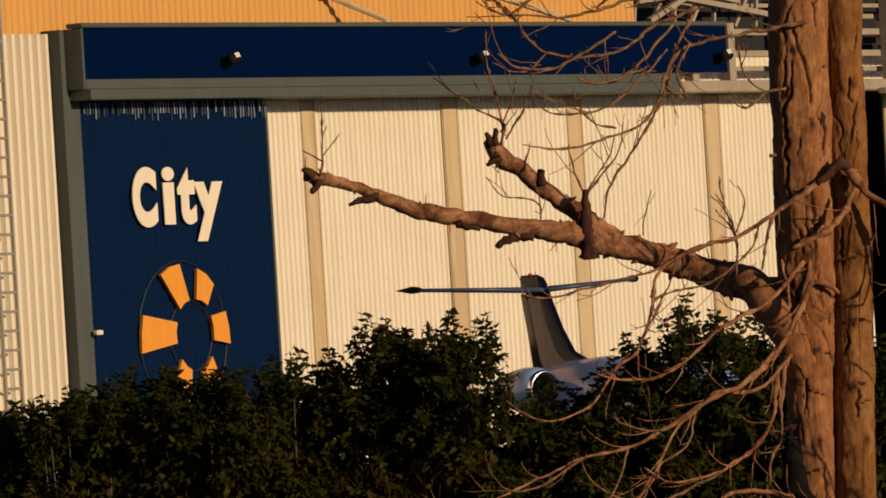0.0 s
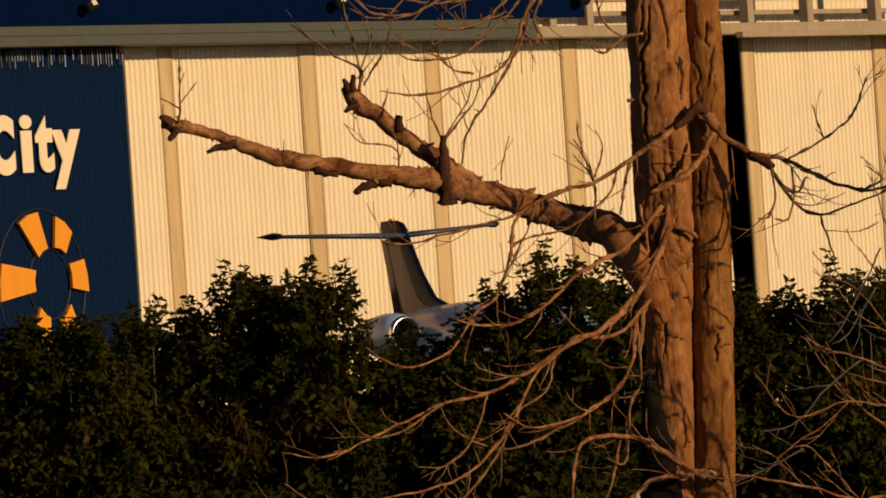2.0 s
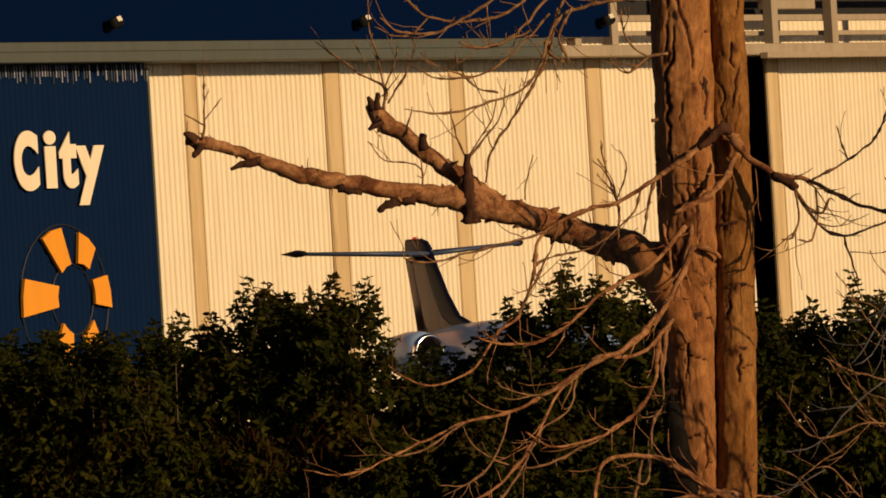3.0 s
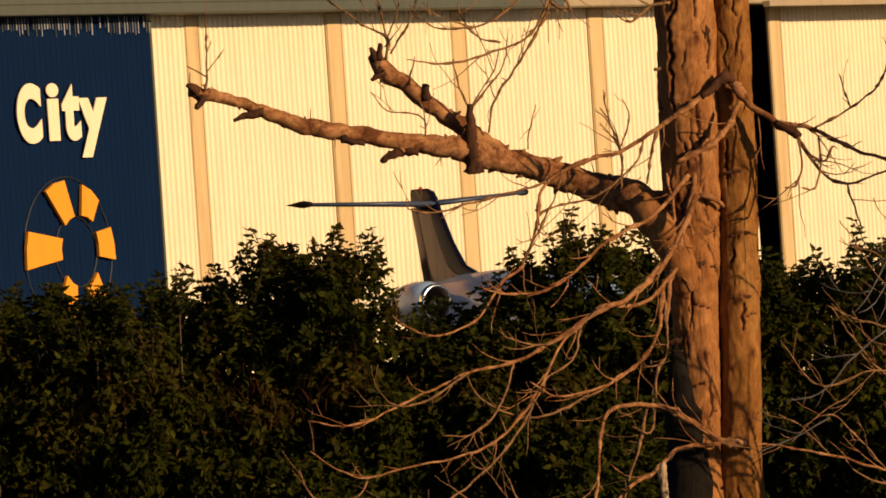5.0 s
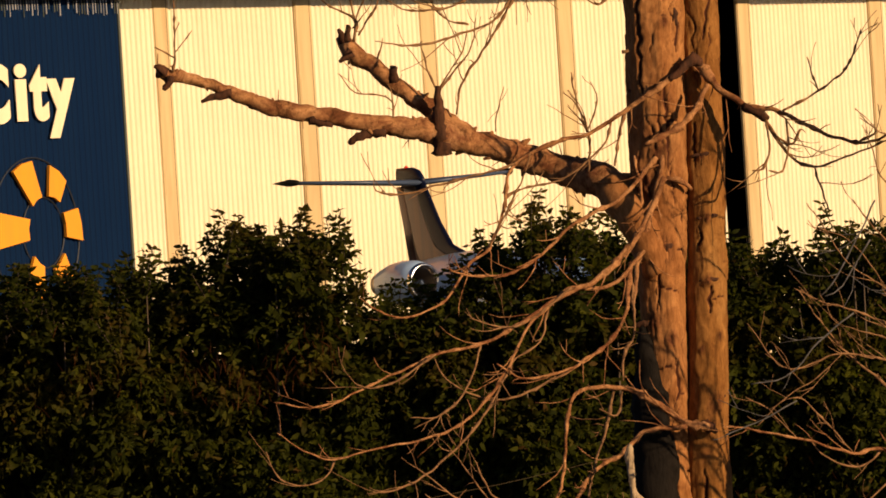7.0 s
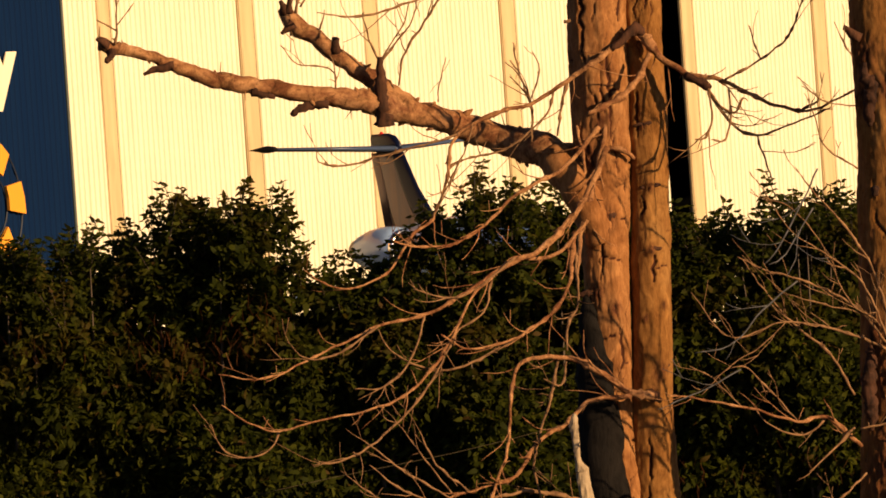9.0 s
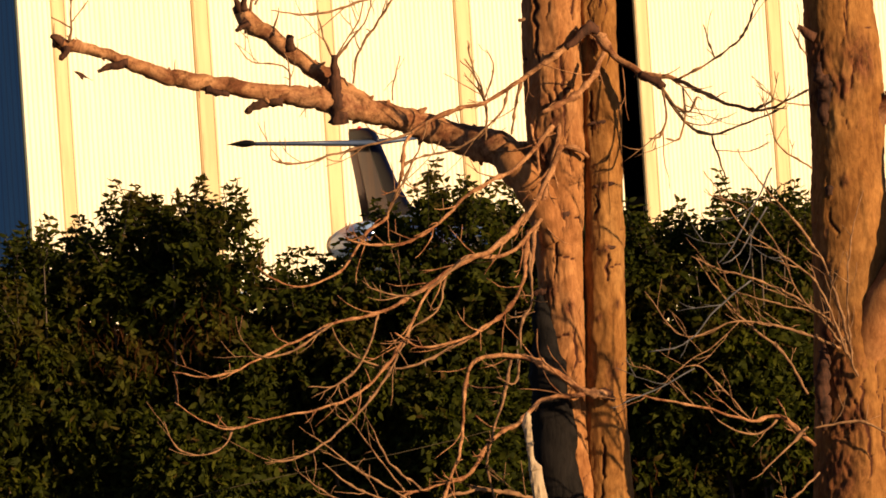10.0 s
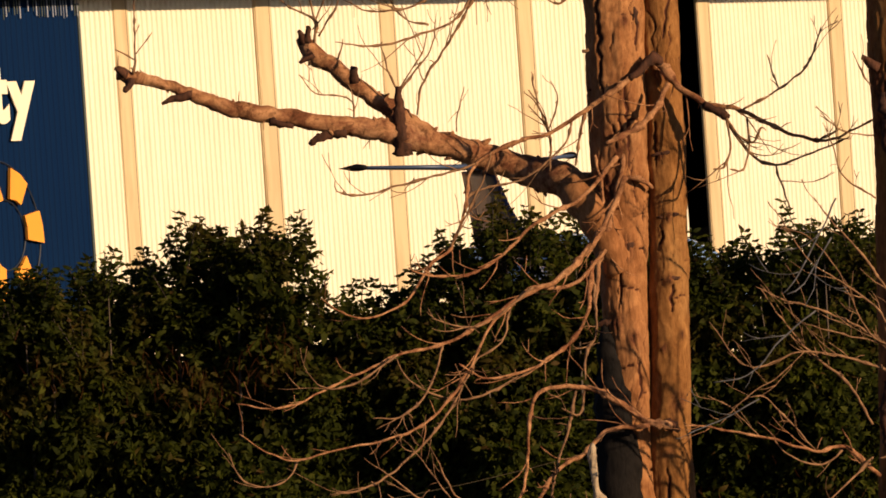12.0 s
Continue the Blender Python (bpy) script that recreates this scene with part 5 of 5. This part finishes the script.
def shrub(x, y, half, top, depth, seed, label, full=1.0):
    """One shrub: stems that fan out, sprays of leaves on arching shoots, leafy tips above."""
    rg = np.random.default_rng(seed)
    z0 = ground_height(x, y)
    ob = tagged(empty("shrub", pose(x, y, z0)), label, "shrub", "shrubs along the ditch")
    h = top - z0
    bm = bmesh.new()
    rnd = random.Random(seed)
    pos, axis, size = [], [], []

    tall = top > 1.7

    def crest(a):
        """Height of the leafy body at a, -1 to 1 across."""
        return h - (0.40 if tall else 0.14) - 0.4 * a * a + 0.12 * math.sin(6.1 * a + seed) + 0.07 * math.sin(13 * a + 2.3 * seed)

    for s in range(int(12 * half)):
        a = rnd.uniform(-1, 1)
        tipx, tipy = a * half * 0.9, rnd.uniform(-0.5, 1) * depth
        tz = crest(a) - 0.05
        tube(bm, smooth_path([(tipx * 0.3, tipy * 0.3, 0, 0.03), (tipx * 0.7, tipy * 0.7, tz * 0.5, 0.02), (tipx, tipy, tz, 0.006)], 0.4), 4, 0.1, s)

    def spray(c, d, ln, m, big):
        d = d / np.linalg.norm(d)
        for j in range(m):
            t = (j + 1) / m
            pos.append(c + d * ln * t + np.array([0, 0, -0.12 * t * t]))
            axis.append(d * 0.7 + rg.normal(size=3) * 0.55 + np.array([0, 0, -0.35]))
            size.append(rg.uniform(0.1, 0.18) * (1 - 0.3 * t) * big)

    for c in range(int(170 * half * h * full)):
        a = rg.uniform(-1, 1)
        f = rg.uniform(0.2, 1.0)
        cz = f * crest(a)
        cx = a * half * (1.0 + 0.1 * math.sin(5 * f + seed))
        clump = noise.noise(((x + cx) * 2.1, y, cz * 2.4))
        if full == 1.0 and clump < -0.12 and rg.random() < 0.8:
            continue
        front = -depth * (0.55 + 0.4 * math.sin(3.1 * cx + 2.3 * cz + seed) + 0.6 * clump) * (1 - 0.55 * f * f)
        cy = front + abs(rg.normal()) * 0.5 * depth
        for _ in range(rg.integers(1, 4) if f > 0.84 else rg.integers(3, 6)):
            spray(np.array([cx, cy, cz]), rg.normal(size=3) * (1, 0.8, 0.6) + np.array([0, -0.45, 0.4 if f > 0.85 else 0.05]), rg.uniform(0.14, 0.34), rg.integers(7, 12), 1.0)
    # shoots that break the outline: arching side twigs with leaves in whorls and drooping ends
    for c in range(int(84 * half)):
        a = rg.uniform(-0.98, 0.98)
        base = np.array([a * half, rg.uniform(-0.6, 0.4) * depth, crest(a) - 0.15])
        d = np.array([rg.normal() * 0.3, rg.normal() * 0.3, 1.0])
        ln = rg.uniform(0.16, 0.5) if tall else rg.uniform(0.08, 0.22)
        bar(bm, base, base + d * ln, 0.005, 3)
        steps = max(2, int(ln / 0.055))
        for j in range(steps):
            t = (j + 1) / steps
            node = base + d * ln * t + np.array([0.03 * math.sin(4 * t + c), 0, 0])
            turn = rg.uniform(0, 6.28)
            for k in range(4):
                w = turn + k * 1.57
                pos.append(node)
                axis.append(np.array([math.cos(w), math.sin(w), 0.35 * t - 0.25 + rg.normal() * 0.3]))
                size.append(rg.uniform(0.07, 0.13) * (1 - 0.2 * t))
            if t < 0.9 and rg.random() < 0.55:
                spray(node, np.array([rg.normal(), rg.normal() * 0.6, 0.5]), rg.uniform(0.08, 0.2), 6, 0.7)
    part("branching", bm, STEM, ob)["kind"] = "stuff"
    cr = new("crown", leaves_mesh("crown", np.array(pos), np.array(axis), np.array(size), LEAF, seed))
    cr.parent = ob
    cr["kind"] = "stuff"
    return ob


L1 = "dense dark green leafy shrub on the ditch bank"
L2 = "taller green shrub with sunlit feathery shoots"
for i, (x, top) in enumerate((
        (-7.1, 1.8), (-6.3, 1.75), (-5.6, 1.85), (-4.95, 2.05), (-4.3, 2.25), (-3.65, 2.2), (-3.0, 2.22), (-2.45, 2.2), (-1.85, 2.55), (-1.5, 2.45), (-1.17, 2.5),
        (-0.72, 1.82), (-0.2, 1.56), (0.2, 1.62), (0.66, 2.2), (1.15, 2.5), (1.65, 2.35), (2.25, 2.28), (2.85, 2.08), (3.4, 2.0), (4.1, 2.18), (4.65, 2.1), (5.3, 1.85), (6.0, 1.8), (6.8, 1.8))):
    shrub(x, 99.6 + 0.8 * ((i * 7) % 5) / 4, 0.42 if top > 2.3 else 0.62, top, 0.7, i + 1, L2 if top > 2.3 else L1)
for i in range(17):
    shrub(-7.0 + 0.87 * i, 101.9 + 0.3 * (i % 3), 0.7, 1.3 if 7 <= i <= 8 else 1.75 + 0.12 * (i % 3), 0.7, 60 + i, "dark green shrub behind the front row", 0.7)


def weeds():
    """Dry reddish grass tufts among the shrubs."""
    rg = np.random.default_rng(77)
    pos, axis, size = [], [], []
    for cx, cz, spread, n in ((-2.2, 0.95, 0.35, 55), (-1.2, 1.0, 0.25, 60), (-1.75, 0.75, 0.3, 60), (-3.4, 0.9, 0.4, 40), (-5.6, 0.7, 0.5, 35), (4.6, -0.6, 0.5, 50), (2.9, -0.9, 0.4, 40)):
        for _ in range(n):
            pos.append((cx + rg.normal() * 0.7 * spread, 98.75 + rg.normal() * 0.12, cz + rg.normal() * 0.16))
            axis.append((rg.normal() * 0.5, rg.normal() * 0.4, 1))
            size.append(rg.uniform(0.08, 0.2))
    ob = new("dry_weeds", leaves_mesh("dry_weeds", np.array(pos), np.array(axis), np.array(size), DRY, 5, 0.04))
    tagged(ob, "dry reddish grass tufts among the shrubs", "grass", "", "stuff")


weeds()


def fence():
    f = tagged(empty("fence_post", pose(1.51, 83.9, -2.2)), "broken pale concrete fence post with chipped top", "post")
    path = smooth_path([(0.09, 0, 0, 0.068), (0.075, 0, 1.3, 0.064), (0.06, 0, 1.9, 0.058), (0.045, 0, 2.0, 0.05), (0.02, 0, 2.06, 0.03), (0.012, 0, 2.22, 0.03), (0.008, 0, 2.38, 0.037), (0.02, 0, 2.46, 0.012)], 0.03)
    bm = bmesh.new()
    tube(bm, path, 14, 0.4, 3)
    part("shaft", bm, CONCRETE, f, "", False)
    w = bmesh.new()
    for z in (2.38,):
        pts = [(-0.05 - 0.5 * i, 0.03 * i, z - 0.083 * i - 0.02 * math.sin(i)) for i in range(16)]
        pipe(w, pts, 0.0022, 4)
    part("wire", w, WIRE, f, "slack fence wire")


fence()


def build_bird():
    b = tagged(new("bird"), "small brown bird flying past with raised wings", "bird")
    rings = [[(x, r * math.cos(2 * math.pi * i / 10), r * math.sin(2 * math.pi * i / 10)) for i in range(10)] for x, r in ((-0.09, 0.006), (-0.06, 0.012), (-0.02, 0.022), (0.02, 0.024), (0.05, 0.017), (0.065, 0.018), (0.08, 0.01), (0.095, 0.002))]
    part("body", loft(bmesh.new(), rings), SPUR, b, "", True)
    wings = []
    for side in (1, -1):
        w = part("wing", loft(bmesh.new(), [[(0.035, 0, 0.004), (-0.03, 0, 0.004), (-0.03, 0, -0.002), (0.035, 0, -0.002)], [(0.025, side * 0.07, 0.004), (-0.03, side * 0.07, 0.004), (-0.03, side * 0.07, 0), (0.025, side * 0.07, 0)], [(-0.02, side * 0.14, 0.003), (-0.04, side * 0.14, 0.003), (-0.04, side * 0.14, 0), (-0.02, side * 0.14, 0)]]), SPUR, b)
        w.location = (0.0, side * 0.015, 0.012)
        wings.append((w, side))
    part("tail", boxed(-0.15, -0.08, -0.015, 0.015, -0.003, 0.003), SPUR, b)
    return b, wings


bird, bird_wings = build_bird()


def motions():
    # the jet creeps forward along its heading
    rows = []
    for t, d in ((0, 0), (1.5, 0.03), (2.5, 0.04), (3.7, 0.06), (5.5, 0.14), (6.5, 0.32), (7.0, 0.41), (8.0, 0.68), (9.0, 0.98), (9.5, 1.18), (10.0, 1.39), (10.5, 1.57), (11.0, 1.77), (11.5, 1.99), (12.0, 2.21)):
        run = d / 0.545
        rows.append((t, pose(-0.71 + d, 175.0 - 0.839 * run, 0.15 * min(1, run / 4.0), 0, 0, JET_HEADING + 3.5 * min(1, d))))
    walk(jet, rows)
    # the bird crosses in front of the doors
    track = ((0.0, 9.0, 0.8), (7.0, 4.5, 0.9), (9.0, -1.5, 1.1), (9.5, -1.95, 1.9), (9.6, -2.0, 3.12), (9.7, -2.05, 3.33), (9.8, -2.23, 3.55), (9.9, -2.51, 3.81), (10.5, -4.6, 5.2), (12.0, -12.0, 9.0))
    walk(bird, [(t, pose(x, 120, z, 0, -30, 180)) for t, x, z in track])
    for w, side in bird_wings:
        rows = []
        for i in range(0, 121):
            rows.append((i / 10, pose(0, side * 0.015, 0.012, side * (35 if i % 2 else -25), 0, 0)))
        walk(w, rows)


motions()
